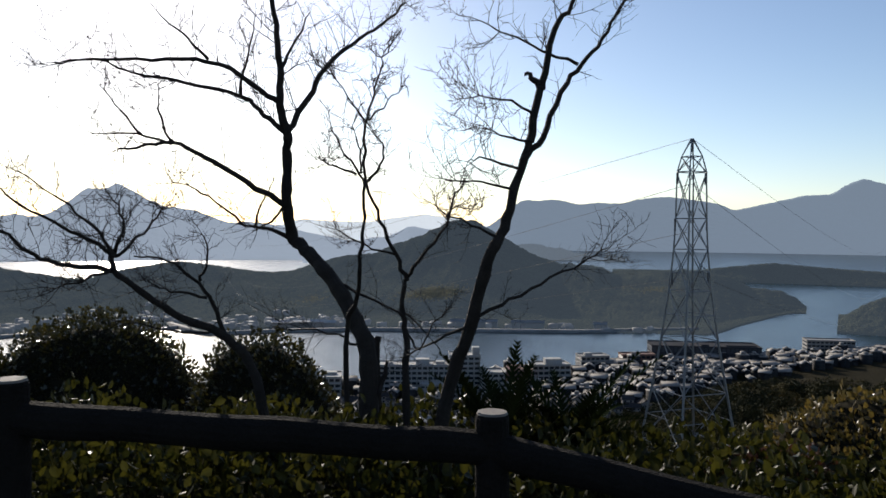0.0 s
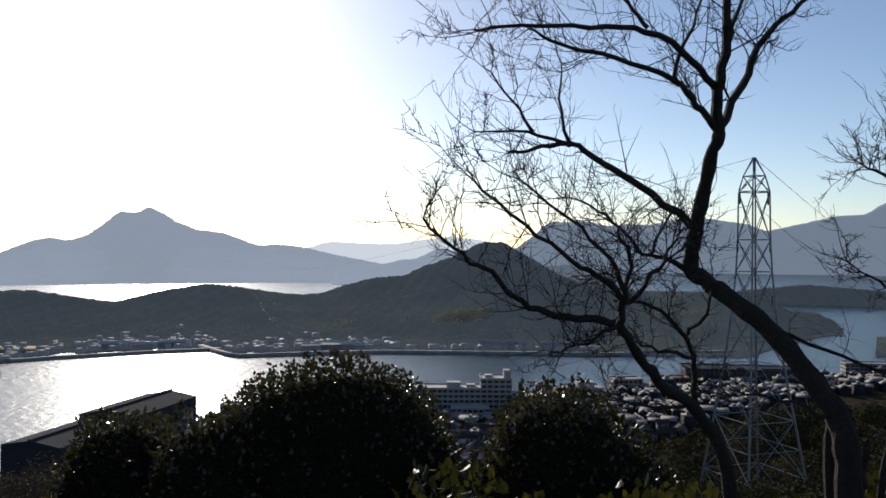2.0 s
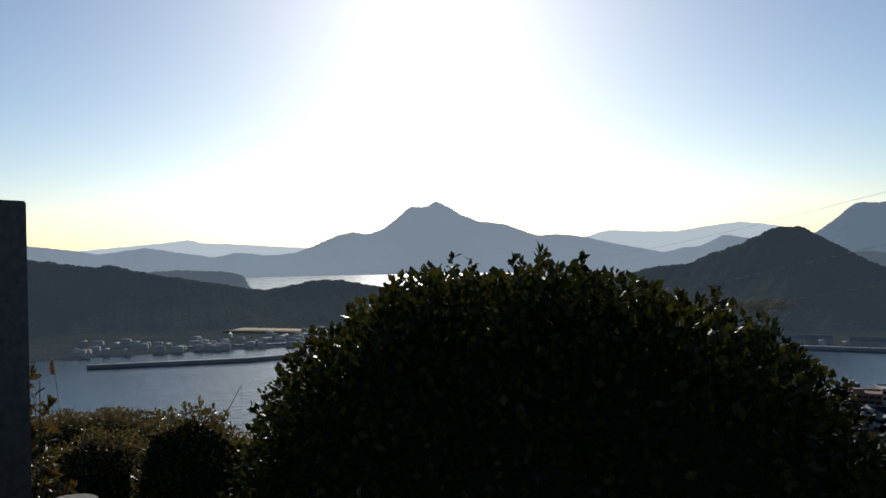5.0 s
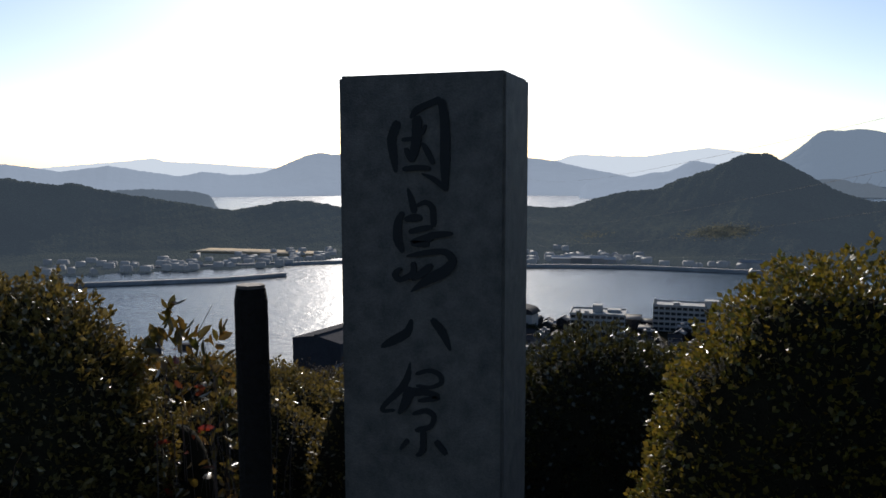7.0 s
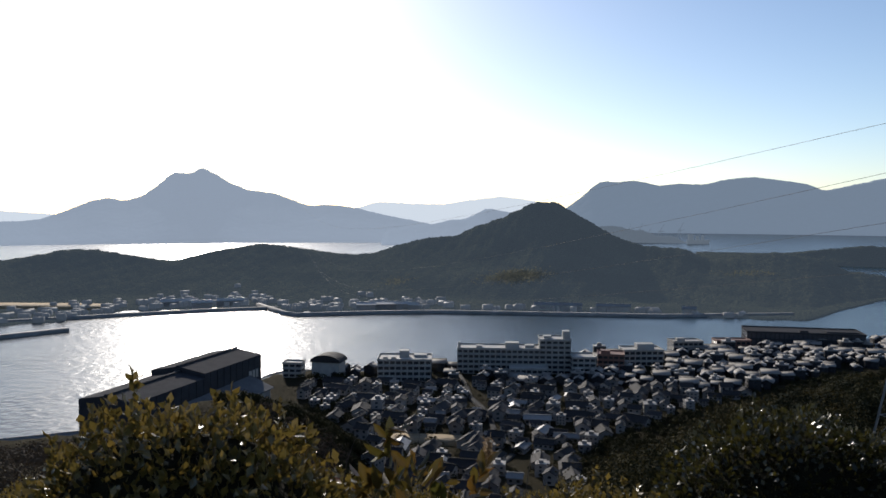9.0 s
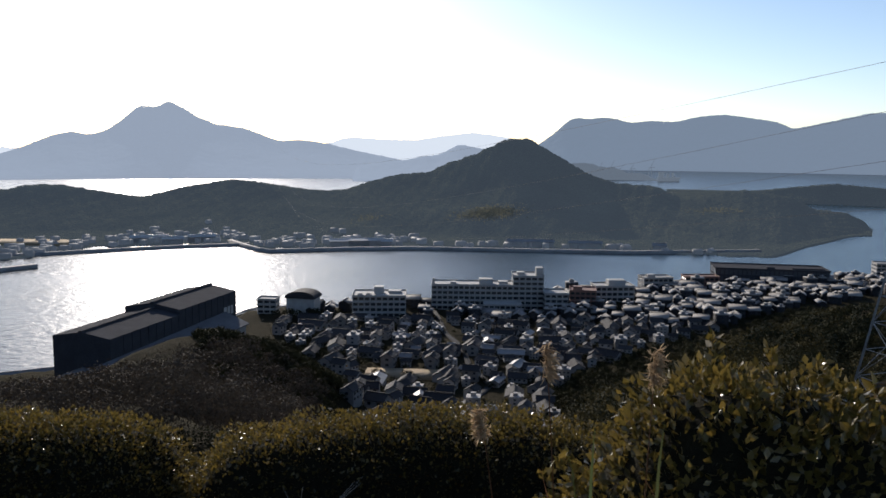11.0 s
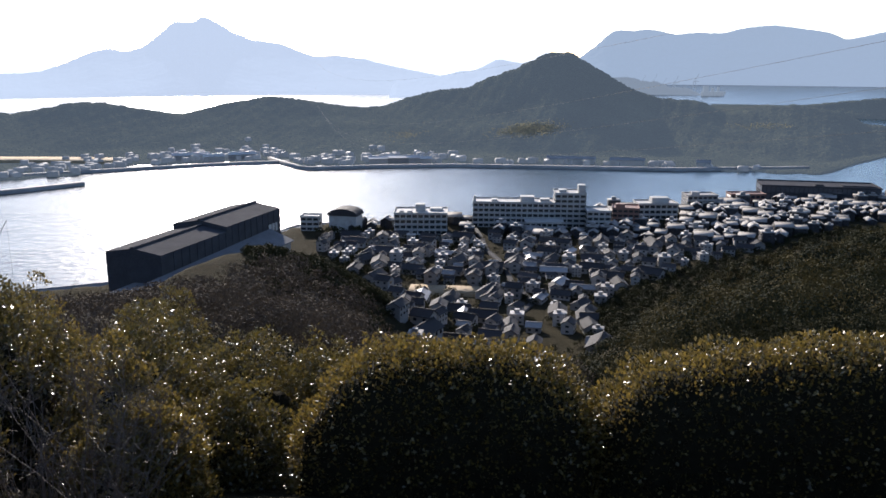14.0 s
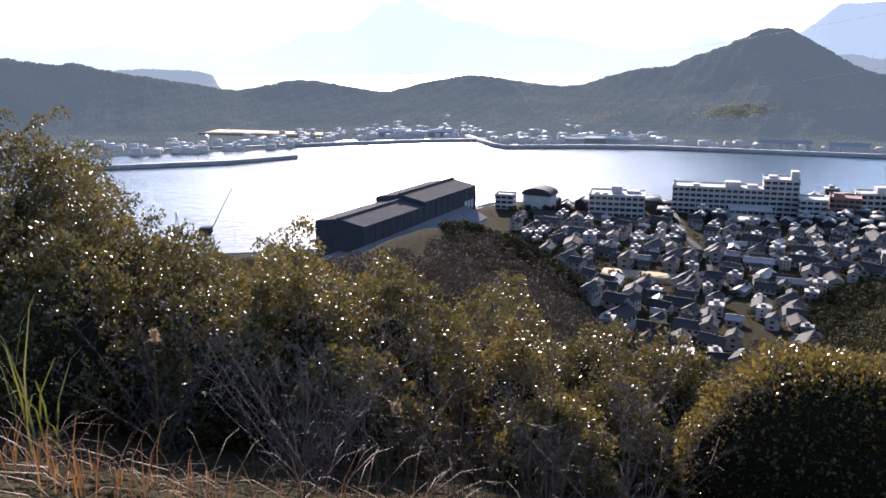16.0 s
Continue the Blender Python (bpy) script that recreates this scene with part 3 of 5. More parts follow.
def sprout(rng, tw, p, d, length, r, depth):
    """A crooked twig with finer ones along it and knobbly buds at its nodes."""
    pts, rad = [p], [r]
    n = 4 if depth else 3
    for i in range(n):
        d = (d + Vector([rng.gauss(0, 0.2) for _ in range(3)]) + Vector((0, 0, 0.07))).normalized()
        p = p + d * length / n
        pts.append(p)
        rad.append(r * (1 - 0.65 * (i + 1) / n))
    tube(tw, pts, rad, 4 if depth > 1 else 3)
    if depth:
        for i in range(1, n + 1):
            for _ in range(rng.randint(1, 2)):
                nd = (d * 0.8 + Vector([rng.gauss(0, 0.6) for _ in range(3)]) + Vector((0, 0, 0.15))).normalized()
                sprout(rng, tw, pts[i], nd, length * rng.uniform(0.25, 0.6), max(rad[i] * 0.75, 0.0013), depth - 1)


def grow(tree, pts, r, dense):
    """A limb through points, with twigs that spring from it on all sides."""
    ob, base, rng, twig = tree
    bm = bmesh.new()
    line = [p - base for p in bent(rng, pts, 4, 0.009)]
    m = len(line) - 1
    tube(bm, line, [r * (0.8 - 0.58 * i / m) for i in range(m + 1)], 7)
    limb = part("limb", bm, M_BARK, ob)
    if not dense:
        return
    tw = bmesh.new()
    for i in range(2, m + 1):
        for _ in range(dense):
            if rng.random() < 0.2 + 0.42 * i / m:
                d = (line[i] - line[i - 1]).normalized()
                nd = (d * 0.7 + Vector([rng.gauss(0, 0.65) for _ in range(3)]) + Vector((0, 0, 0.15))).normalized()
                sprout(rng, tw, line[i], nd, twig * rng.uniform(0.1, 0.32), max(0.0023, r * 0.17 * (1 - i / m * 0.6)), 2 if rng.random() < 0.25 else 1)
    tagged(part("twig", tw, M_BARK, limb), kind="stuff")


cherry = start_tree("leafless cherry tree with a leaning forked trunk on the bank", [(-1.67, 8.00, -0.57), (-1.64, 8.00, -0.29), (-1.66, 8.05, -0.04), (-1.76, 8.15, 0.16), (-1.93, 8.30, 0.39), (-2.09, 8.45, 0.54), (-2.18, 8.50, 0.62), (-2.19, 8.36, 0.82), (-2.17, 8.25, 1.08), (-2.15, 8.15, 1.25)], 0.062, 3, 1.0)
grow(cherry, [(-2.15, 8.15, 1.25), (-2.18, 8.08, 1.41), (-2.17, 8.00, 1.62), (-2.18, 7.95, 1.85), (-2.21, 7.90, 2.11), (-2.20, 7.90, 2.36)], 0.036, 2)
grow(cherry, [(-2.15, 8.15, 1.25), (-2.01, 8.20, 1.52), (-1.92, 8.25, 1.69), (-1.77, 8.30, 1.83), (-1.60, 8.40, 1.97), (-1.45, 8.40, 2.11)], 0.026, 3)
grow(cherry, [(-2.19, 8.36, 0.82), (-2.43, 8.25, 0.96), (-2.66, 8.20, 1.11), (-2.83, 8.10, 1.18), (-2.99, 8.05, 1.15), (-3.11, 8.00, 1.13)], 0.026, 3)
grow(cherry, [(-2.83, 8.10, 1.18), (-2.88, 8.05, 1.33), (-2.88, 8.00, 1.51)], 0.012, 3)
grow(cherry, [(-2.83, 8.10, 1.18), (-3.02, 8.05, 1.22), (-3.26, 8.00, 1.22)], 0.013, 3)
grow(cherry, [(-3.00, 8.05, 1.22), (-3.09, 8.00, 1.35), (-3.22, 8.00, 1.50)], 0.011, 3)
grow(cherry, [(-2.16, 8.15, 1.24), (-2.28, 8.07, 1.35), (-2.40, 8.00, 1.44), (-2.68, 7.80, 1.49), (-2.91, 7.70, 1.52), (-3.05, 7.65, 1.57)], 0.022, 3)
grow(cherry, [(-2.18, 8.08, 1.41), (-2.33, 7.95, 1.52), (-2.55, 7.85, 1.62), (-2.80, 7.70, 1.59), (-3.09, 7.60, 1.57), (-3.27, 7.55, 1.54)], 0.022, 3)
grow(cherry, [(-2.55, 7.85, 1.62), (-2.65, 7.80, 1.73), (-2.80, 7.75, 1.87)], 0.013, 3)
grow(cherry, [(-2.40, 8.00, 1.44), (-2.37, 7.95, 1.58), (-2.32, 7.90, 1.70), (-2.29, 7.90, 1.89)], 0.013, 3)
grow(cherry, [(-2.17, 8.00, 1.59), (-2.11, 8.05, 1.74), (-2.01, 8.10, 1.96)], 0.016, 3)
grow(cherry, [(-2.20, 8.50, 0.62), (-2.37, 8.40, 0.68), (-2.49, 8.30, 0.70)], 0.02, 2)
grow(cherry, [(-2.45, 8.35, 0.69), (-2.58, 8.25, 0.81), (-2.72, 8.20, 0.91), (-2.87, 8.20, 0.96)], 0.012, 4)
grow(cherry, [(-2.40, 8.40, 0.68), (-2.35, 8.35, 0.82), (-2.29, 8.30, 0.92)], 0.012, 4)
grow(cherry, [(-2.20, 8.36, 0.81), (-2.28, 8.30, 0.72), (-2.37, 8.20, 0.66)], 0.014, 4)
grow(cherry, [(-1.91, 8.30, 0.36), (-1.67, 8.15, 0.26), (-1.42, 8.05, 0.16), (-1.22, 7.95, -0.03)], 0.014, 3)
grow(cherry, [(-1.72, 8.05, -0.02), (-1.90, 8.10, 0.05), (-2.16, 8.10, 0.07)], 0.012, 4)
grow(cherry, [(-1.60, 8.00, -0.32), (-1.55, 8.05, -0.19), (-1.54, 8.05, -0.12)], 0.03, 1)
low = start_tree("low leaning cherry limb fanning into fine bare twigs", [(-2.11, 7.85, -0.52), (-2.25, 7.75, -0.18), (-2.39, 7.66, 0.07), (-2.57, 7.45, 0.21), (-2.69, 7.30, 0.33), (-2.80, 7.14, 0.47)], 0.032, 4, 0.75)
grow(low, [(-2.80, 7.14, 0.47), (-2.95, 7.10, 0.49), (-3.10, 7.05, 0.53), (-3.22, 7.00, 0.63), (-3.31, 6.95, 0.69), (-3.43, 6.90, 0.80)], 0.018, 4)
grow(low, [(-2.80, 7.14, 0.47), (-2.80, 7.10, 0.55), (-2.87, 7.05, 0.61), (-2.98, 7.00, 0.68), (-3.13, 6.90, 0.78), (-3.27, 6.90, 0.90)], 0.017, 4)
grow(low, [(-2.79, 7.10, 0.54), (-2.83, 7.05, 0.65), (-2.95, 7.00, 0.77), (-3.14, 6.95, 0.92)], 0.013, 4)
grow(low, [(-2.79, 7.12, 0.53), (-2.76, 7.15, 0.65), (-2.79, 7.20, 0.76), (-2.83, 7.20, 0.82)], 0.012, 4)
grow(low, [(-2.79, 7.12, 0.53), (-2.69, 7.15, 0.62), (-2.61, 7.20, 0.72), (-2.59, 7.20, 0.77)], 0.012, 4)
grow(low, [(-2.80, 7.13, 0.47), (-2.89, 7.05, 0.43), (-3.01, 7.00, 0.39)], 0.011, 4)
grow(low, [(-2.40, 7.66, 0.10), (-2.44, 7.55, 0.27), (-2.51, 7.45, 0.41), (-2.63, 7.40, 0.50), (-2.78, 7.35, 0.53)], 0.017, 3)
grow(low, [(-2.49, 7.47, 0.39), (-2.42, 7.40, 0.52), (-2.45, 7.40, 0.64)], 0.011, 4)
grow(low, [(-2.46, 7.50, 0.31), (-2.61, 7.40, 0.35), (-2.70, 7.40, 0.38)], 0.011, 4)
grow(low, [(-2.44, 7.60, 0.12), (-2.64, 7.50, 0.13), (-2.80, 7.40, 0.19)], 0.011, 3)
sapling = start_tree("slim leafless cherry sapling with several upright shoots", [(-1.41, 7.95, -0.50), (-1.42, 7.95, -0.22), (-1.42, 7.93, 0.01), (-1.44, 7.92, 0.23), (-1.42, 7.91, 0.40)], 0.027, 5, 0.6)
grow(sapling, [(-1.42, 7.91, 0.39), (-1.48, 7.80, 0.53), (-1.56, 7.70, 0.72), (-1.63, 7.60, 0.92), (-1.73, 7.50, 1.07), (-1.80, 7.40, 1.19)], 0.017, 3)
grow(sapling, [(-1.63, 7.60, 0.92), (-1.55, 7.50, 1.00), (-1.53, 7.45, 1.10), (-1.58, 7.40, 1.18)], 0.012, 4)
grow(sapling, [(-1.66, 7.60, 0.97), (-1.65, 7.50, 1.08), (-1.69, 7.45, 1.21)], 0.01, 4)
grow(sapling, [(-1.68, 7.55, 0.97), (-1.79, 7.50, 1.00), (-1.86, 7.50, 1.04)], 0.01, 4)
grow(sapling, [(-1.42, 7.91, 0.39), (-1.32, 7.80, 0.53), (-1.21, 7.70, 0.67), (-1.17, 7.60, 0.81), (-1.12, 7.60, 0.91)], 0.015, 3)
grow(sapling, [(-1.19, 7.65, 0.72), (-1.17, 7.60, 0.79), (-1.02, 7.60, 0.78)], 0.01, 4)
grow(sapling, [(-1.49, 7.80, 0.53), (-1.65, 7.75, 0.58), (-1.80, 7.70, 0.67)], 0.01, 4)
grow(sapling, [(-1.42, 7.93, 0.09), (-1.34, 7.80, 0.00), (-1.26, 7.70, 0.15), (-1.20, 7.60, 0.23)], 0.01, 3)
shoot = start_tree("thin upright cherry shoot with short side twigs", [(-1.72, 7.75, -0.36), (-1.72, 7.50, 0.06), (-1.65, 7.30, 0.32), (-1.62, 7.10, 0.50), (-1.58, 6.95, 0.73)], 0.017, 8, 0.4)
grow(shoot, [(-1.58, 6.95, 0.73), (-1.57, 6.75, 0.96), (-1.55, 6.63, 1.11), (-1.51, 6.55, 1.22), (-1.48, 6.50, 1.33), (-1.45, 6.45, 1.41)], 0.01, 3)
grow(shoot, [(-1.55, 6.63, 1.12), (-1.63, 6.60, 1.22), (-1.69, 6.60, 1.32)], 0.006, 3)
grow(shoot, [(-1.55, 6.63, 1.12), (-1.46, 6.60, 1.20), (-1.39, 6.60, 1.27)], 0.006, 3)
lopped = start_tree("leafless cherry tree with a lopped branch stub", [(-1.29, 7.50, -0.48), (-1.20, 7.50, -0.25), (-1.08, 7.35, 0.16), (-1.00, 7.21, 0.52), (-0.92, 7.20, 0.68), (-0.86, 7.18, 0.92), (-0.81, 7.15, 1.10)], 0.042, 6, 0.85)
grow(lopped, [(-0.81, 7.15, 1.10), (-0.75, 7.15, 1.36), (-0.70, 7.10, 1.62), (-0.62, 7.10, 1.75), (-0.56, 7.10, 1.95)], 0.028, 2)
grow(lopped, [(-0.83, 7.16, 1.02), (-0.74, 7.18, 1.13), (-0.65, 7.20, 1.35), (-0.55, 7.20, 1.49), (-0.45, 7.20, 1.61), (-0.36, 7.20, 1.76), (-0.30, 7.20, 1.93)], 0.022, 2)
grow(lopped, [(-0.75, 7.15, 1.36), (-0.80, 7.15, 1.41), (-0.83, 7.14, 1.43)], 0.026, 0)
grow(lopped, [(-0.78, 7.15, 1.22), (-0.95, 7.05, 1.29), (-1.13, 7.00, 1.28)], 0.01, 4)
grow(lopped, [(-0.81, 7.15, 1.11), (-0.93, 7.05, 1.11), (-1.05, 7.00, 1.16)], 0.01, 4)
grow(lopped, [(-0.87, 7.18, 0.87), (-1.04, 7.05, 0.90), (-1.19, 7.00, 0.90)], 0.01, 4)
grow(lopped, [(-0.86, 7.17, 0.97), (-1.03, 7.05, 1.01), (-1.11, 7.00, 0.99)], 0.01, 3)
grow(lopped, [(-0.57, 7.20, 1.49), (-0.82, 7.10, 1.55), (-1.06, 7.00, 1.64)], 0.011, 4)
grow(lopped, [(-0.94, 7.20, 0.63), (-1.09, 7.10, 0.70), (-1.25, 7.00, 0.77)], 0.011, 3)
grow(lopped, [(-1.04, 7.30, 0.24), (-0.88, 7.28, 0.32), (-0.68, 7.25, 0.44), (-0.54, 7.22, 0.51), (-0.41, 7.20, 0.59)], 0.013, 3)
grow(lopped, [(-1.08, 7.34, 0.19), (-1.24, 7.35, 0.11), (-1.43, 7.40, 0.01)], 0.013, 2)
stump = start_tree("short lopped tree trunk with a broken top", [(-1.60, 8.20, -0.41), (-1.62, 8.20, -0.15), (-1.60, 8.20, 0.01)], 0.05, 7, 0.3)

# ---- fence of concrete logs ----
fence = thing("fence", "weathered concrete log fence along the path", "fence", (0, 0, -0.85))
POSTS = [(2.4, 4.9, -0.62), (0.75, 5.7, -0.4), (-1.03, 6.45, -0.15), (-2.86, 6.31, 0.0), (-5.2, 6.62, 0.0), (-7.57, 6.94, 0.0)]
for x, y, g in POSTS:
    bm = bmesh.new()
    tube(bm, [(x, y, g - 0.15), (x, y, g + 0.3), (x + 0.003, y, g + 0.65), (x, y, g + 0.93), (x, y, g + 0.943)], [0.076, 0.071, 0.069, 0.068, 0.062], 18)
    post = part("post", bm, M_LOG, fence)
    bm = bmesh.new()
    tube(bm, [(x, y, g + 0.944), (x, y, g + 0.953)], [0.063, 0.059], 18)
    part("cut_end", bm, M_LOGTOP, post, "pale cut log end")
for (x0, y0, g0), (x1, y1, g1) in zip(POSTS, POSTS[1:]):
    for h in (0.42, 0.805):
        bm = bmesh.new()
        n = 9
        tube(bm, [(x0 + (x1 - x0) * i / n, y0 + (y1 - y0) * i / n, h + g0 + (g1 - g0) * i / n + 0.005 * math.sin(i * 2.1)) for i in range(n + 1)],
             [0.068 + 0.003 * math.sin(i * 1.7) for i in range(n + 1)], 14)
        part("rail", bm, M_LOG, fence)

# ---- stone pillar ----
pillar = thing("stone_pillar", "square granite pillar carved with large black characters", "monument", (-9.12, 7.965, -0.87))
bm = bmesh.new()
box(bm, -0.19, -0.135, 0, 0.19, 0.085, 1.754)
bmesh.ops.bevel(bm, geom=bm.edges[:], offset=0.006, segments=2, affect="EDGES")
part("shaft", bm, M_STONE, pillar)
bm = bmesh.new()
box(bm, -0.3, -0.25, -0.15, 0.3, 0.25, 0.08)
bmesh.ops.bevel(bm, geom=bm.edges[:], offset=0.012, segments=2, affect="EDGES")
part("plinth", bm, M_STONE, pillar)


def stroke(bm, rows):
    """A brush stroke on the pillar's face: x, z and half width along it, with rounded ends and a swelling outline."""
    pts = []
    for (x0, z0, w0), (x1, z1, w1) in zip(rows, rows[1:]):
        pts += [Vector((x0 + (x1 - x0) * t, z0 + (z1 - z0) * t, w0 + (w1 - w0) * (t * t * (3 - 2 * t)))) for t in (0, 0.2, 0.4, 0.6, 0.8)]
    pts.append(Vector(rows[-1]))
    for _ in range(3):
        pts = [pts[0]] + [(a + b * 2 + c) / 4 for a, b, c in zip(pts, pts[1:], pts[2:])] + [pts[-1]]
    edge = ([], [])
    lift = 0.00025 * len(bm.verts) ** 0.5
    n = len(pts) - 1
    for i, p in enumerate(pts):
        d = (pts[min(i + 1, n)] - pts[max(i - 1, 0)]).xy.normalized()
        w = p.z * (1 + 0.06 * math.sin(i * 2.7)) * (0.55 if i in (0, n) else 1.0)
        for s in (0, 1):
            q = p.xy + Vector((-d.y, d.x)) * w * (1 - 2 * s)
            edge[s].append((bm.verts.new((q.x, -0.1365 - lift, q.y)), bm.verts.new((q.x, -0.134, q.y))))
    for i in range(n):
        a, b, c, d = edge[0][i], edge[0][i + 1], edge[1][i + 1], edge[1][i]
        bm.faces.new((a[0], b[0], c[0], d[0]))
        bm.faces.new((a[1], b[1], b[0], a[0]))
        bm.faces.new((d[0], c[0], c[1], d[1]))
    for i in (0, n):
        bm.faces.new((edge[0][i][0], edge[0][i][1], edge[1][i][1], edge[1][i][0]))


ink = bmesh.new()
stroke(ink, [(-0.048, 1.654, 0.0106), (-0.065, 1.615, 0.0115), (-0.059, 1.577, 0.0096), (-0.054, 1.543, 0.0048)])
stroke(ink, [(-0.019, 1.659, 0.0038), (-0.006, 1.677, 0.0077), (0.027, 1.690, 0.0067), (0.051, 1.698, 0.0077)])
stroke(ink, [(0.051, 1.698, 0.0086), (0.060, 1.649, 0.0106), (0.059, 1.572, 0.0115), (0.060, 1.504, 0.0067)])
stroke(ink, [(0.006, 1.541, 0.0019), (0.032, 1.531, 0.0058), (0.065, 1.506, 0.0067)])
stroke(ink, [(-0.039, 1.613, 0.0048), (-0.013, 1.615, 0.0048), (0.010, 1.628, 0.0048), (0.016, 1.645, 0.0029)])
stroke(ink, [(-0.003, 1.664, 0.0106), (-0.004, 1.611, 0.0115), (-0.016, 1.567, 0.0077)])
stroke(ink, [(-0.030, 1.596, 0.0048), (-0.023, 1.577, 0.0058), (-0.014, 1.567, 0.0058)])
stroke(ink, [(0.008, 1.606, 0.0038), (0.021, 1.586, 0.0067), (0.034, 1.560, 0.0048)])
stroke(ink, [(-0.037, 1.550, 0.0058), (-0.002, 1.554, 0.0067), (0.027, 1.552, 0.0048)])
part("character", ink, M_INK, pillar, "carved black brush character")
ink = bmesh.new()
stroke(ink, [(-0.027, 1.509, 0.0029), (-0.018, 1.485, 0.0077), (-0.011, 1.455, 0.0086)])
stroke(ink, [(-0.037, 1.458, 0.0058), (-0.050, 1.436, 0.0096), (-0.052, 1.397, 0.0115), (-0.038, 1.368, 0.0058)])
stroke(ink, [(-0.008, 1.470, 0.0038), (0.015, 1.481, 0.0058), (0.032, 1.470, 0.0067), (0.033, 1.426, 0.0067)])
stroke(ink, [(-0.034, 1.441, 0.0058), (-0.008, 1.446, 0.0096), (0.007, 1.444, 0.0048)])
stroke(ink, [(-0.024, 1.414, 0.0058), (0.007, 1.422, 0.0067), (0.031, 1.426, 0.0048)])
stroke(ink, [(0.032, 1.405, 0.0106), (-0.001, 1.399, 0.0058), (-0.020, 1.389, 0.0067), (0.023, 1.388, 0.0077)])
stroke(ink, [(0.022, 1.407, 0.0086), (0.060, 1.412, 0.0067), (0.077, 1.413, 0.0038)])
stroke(ink, [(-0.029, 1.361, 0.0029), (0.014, 1.370, 0.0067), (0.061, 1.376, 0.0067), (0.081, 1.354, 0.0096), (0.058, 1.329, 0.0125), (0.025, 1.315, 0.0115), (-0.019, 1.283, 0.0029)])
stroke(ink, [(0.029, 1.344, 0.0077), (0.001, 1.320, 0.0086), (-0.017, 1.310, 0.0048)])
stroke(ink, [(-0.014, 1.349, 0.0058), (-0.011, 1.324, 0.0067), (-0.046, 1.305, 0.0058), (-0.060, 1.320, 0.0067), (-0.042, 1.334, 0.0048)])
part("character", ink, M_INK, pillar, "carved black brush character")
ink = bmesh.new()
stroke(ink, [(-0.019, 1.221, 0.0048), (-0.028, 1.189, 0.0106), (-0.065, 1.169, 0.0106), (-0.093, 1.153, 0.0048)])
stroke(ink, [(0.028, 1.225, 0.0077), (0.053, 1.198, 0.0106), (0.071, 1.157, 0.0038)])
part("character", ink, M_INK, pillar, "carved black brush character")
ink = bmesh.new()
stroke(ink, [(-0.023, 1.124, 0.0019), (-0.029, 1.087, 0.0086), (-0.047, 1.058, 0.0086), (-0.088, 1.019, 0.0058), (-0.095, 1.004, 0.0048), (-0.060, 1.011, 0.0038)])
stroke(ink, [(-0.010, 1.098, 0.0048), (0.023, 1.111, 0.0048), (0.049, 1.101, 0.0058), (0.052, 1.082, 0.0058), (0.024, 1.069, 0.0038), (-0.009, 1.072, 0.0038)])
stroke(ink, [(-0.023, 1.056, 0.0106), (0.015, 1.060, 0.0067), (0.051, 1.050, 0.0067), (-0.004, 1.038, 0.0048)])
stroke(ink, [(-0.023, 1.067, 0.0125), (-0.032, 1.033, 0.0115), (-0.050, 1.004, 0.0048)])
stroke(ink, [(-0.017, 1.007, 0.0048), (0.016, 1.019, 0.0058), (0.036, 1.007, 0.0058), (0.027, 0.980, 0.0058), (-0.011, 0.970, 0.0058)])
stroke(ink, [(0.008, 0.975, 0.0067), (0.008, 0.922, 0.0077), (-0.009, 0.912, 0.0038)])
stroke(ink, [(-0.029, 0.946, 0.0067), (-0.047, 0.922, 0.0038)])
stroke(ink, [(0.037, 0.951, 0.0067), (0.062, 0.922, 0.0058)])
part("character", ink, M_INK, pillar, "carved black brush character")
stake = thing("wooden_stake", "dark round wooden stake in front of the stone pillar", "post", (-9.39, 7.58, -0.87))
bm = bmesh.new()
tube(bm, [(0, 0, 0), (0.004, 0, 0.6), (0, 0.003, 1.29), (0, 0.003, 1.315)], [0.036, 0.034, 0.033, 0.029], 14)
part("shaft", bm, M_LOG, stake)
bm = bmesh.new()
tube(bm, [(0, 0.003, 1.316), (0, 0.003, 1.322)], [0.0285, 0.027], 14)
part("cut_end", bm, M_TWIG, stake, "weathered cut top")

# ---- pylon and its cables ----
pylon = thing("pylon", "galvanised lattice power pylon on the wooded slope", "pylon", (18.9, 65.2, -20.2), 20)
PYL = [(0, 3.1), (4.2, 2.55), (8.4, 2.0), (12.4, 1.5), (16.2, 1.12), (19.4, 0.9), (21.8, 0.82), (25.4, 0.78), (26.6, 0.55), (28.0, 0.06)]
corner = ((1, 1), (-1, 1), (-1, -1), (1, -1))
for cx, cy in corner:
    bm = bmesh.new()
    tube(bm, [(cx * w, cy * w, z) for z, w in PYL], [0.1, 0.1, 0.1, 0.09, 0.08, 0.07, 0.07, 0.06, 0.05, 0.04], 4)
    part("leg", bm, M_STEEL, pylon)
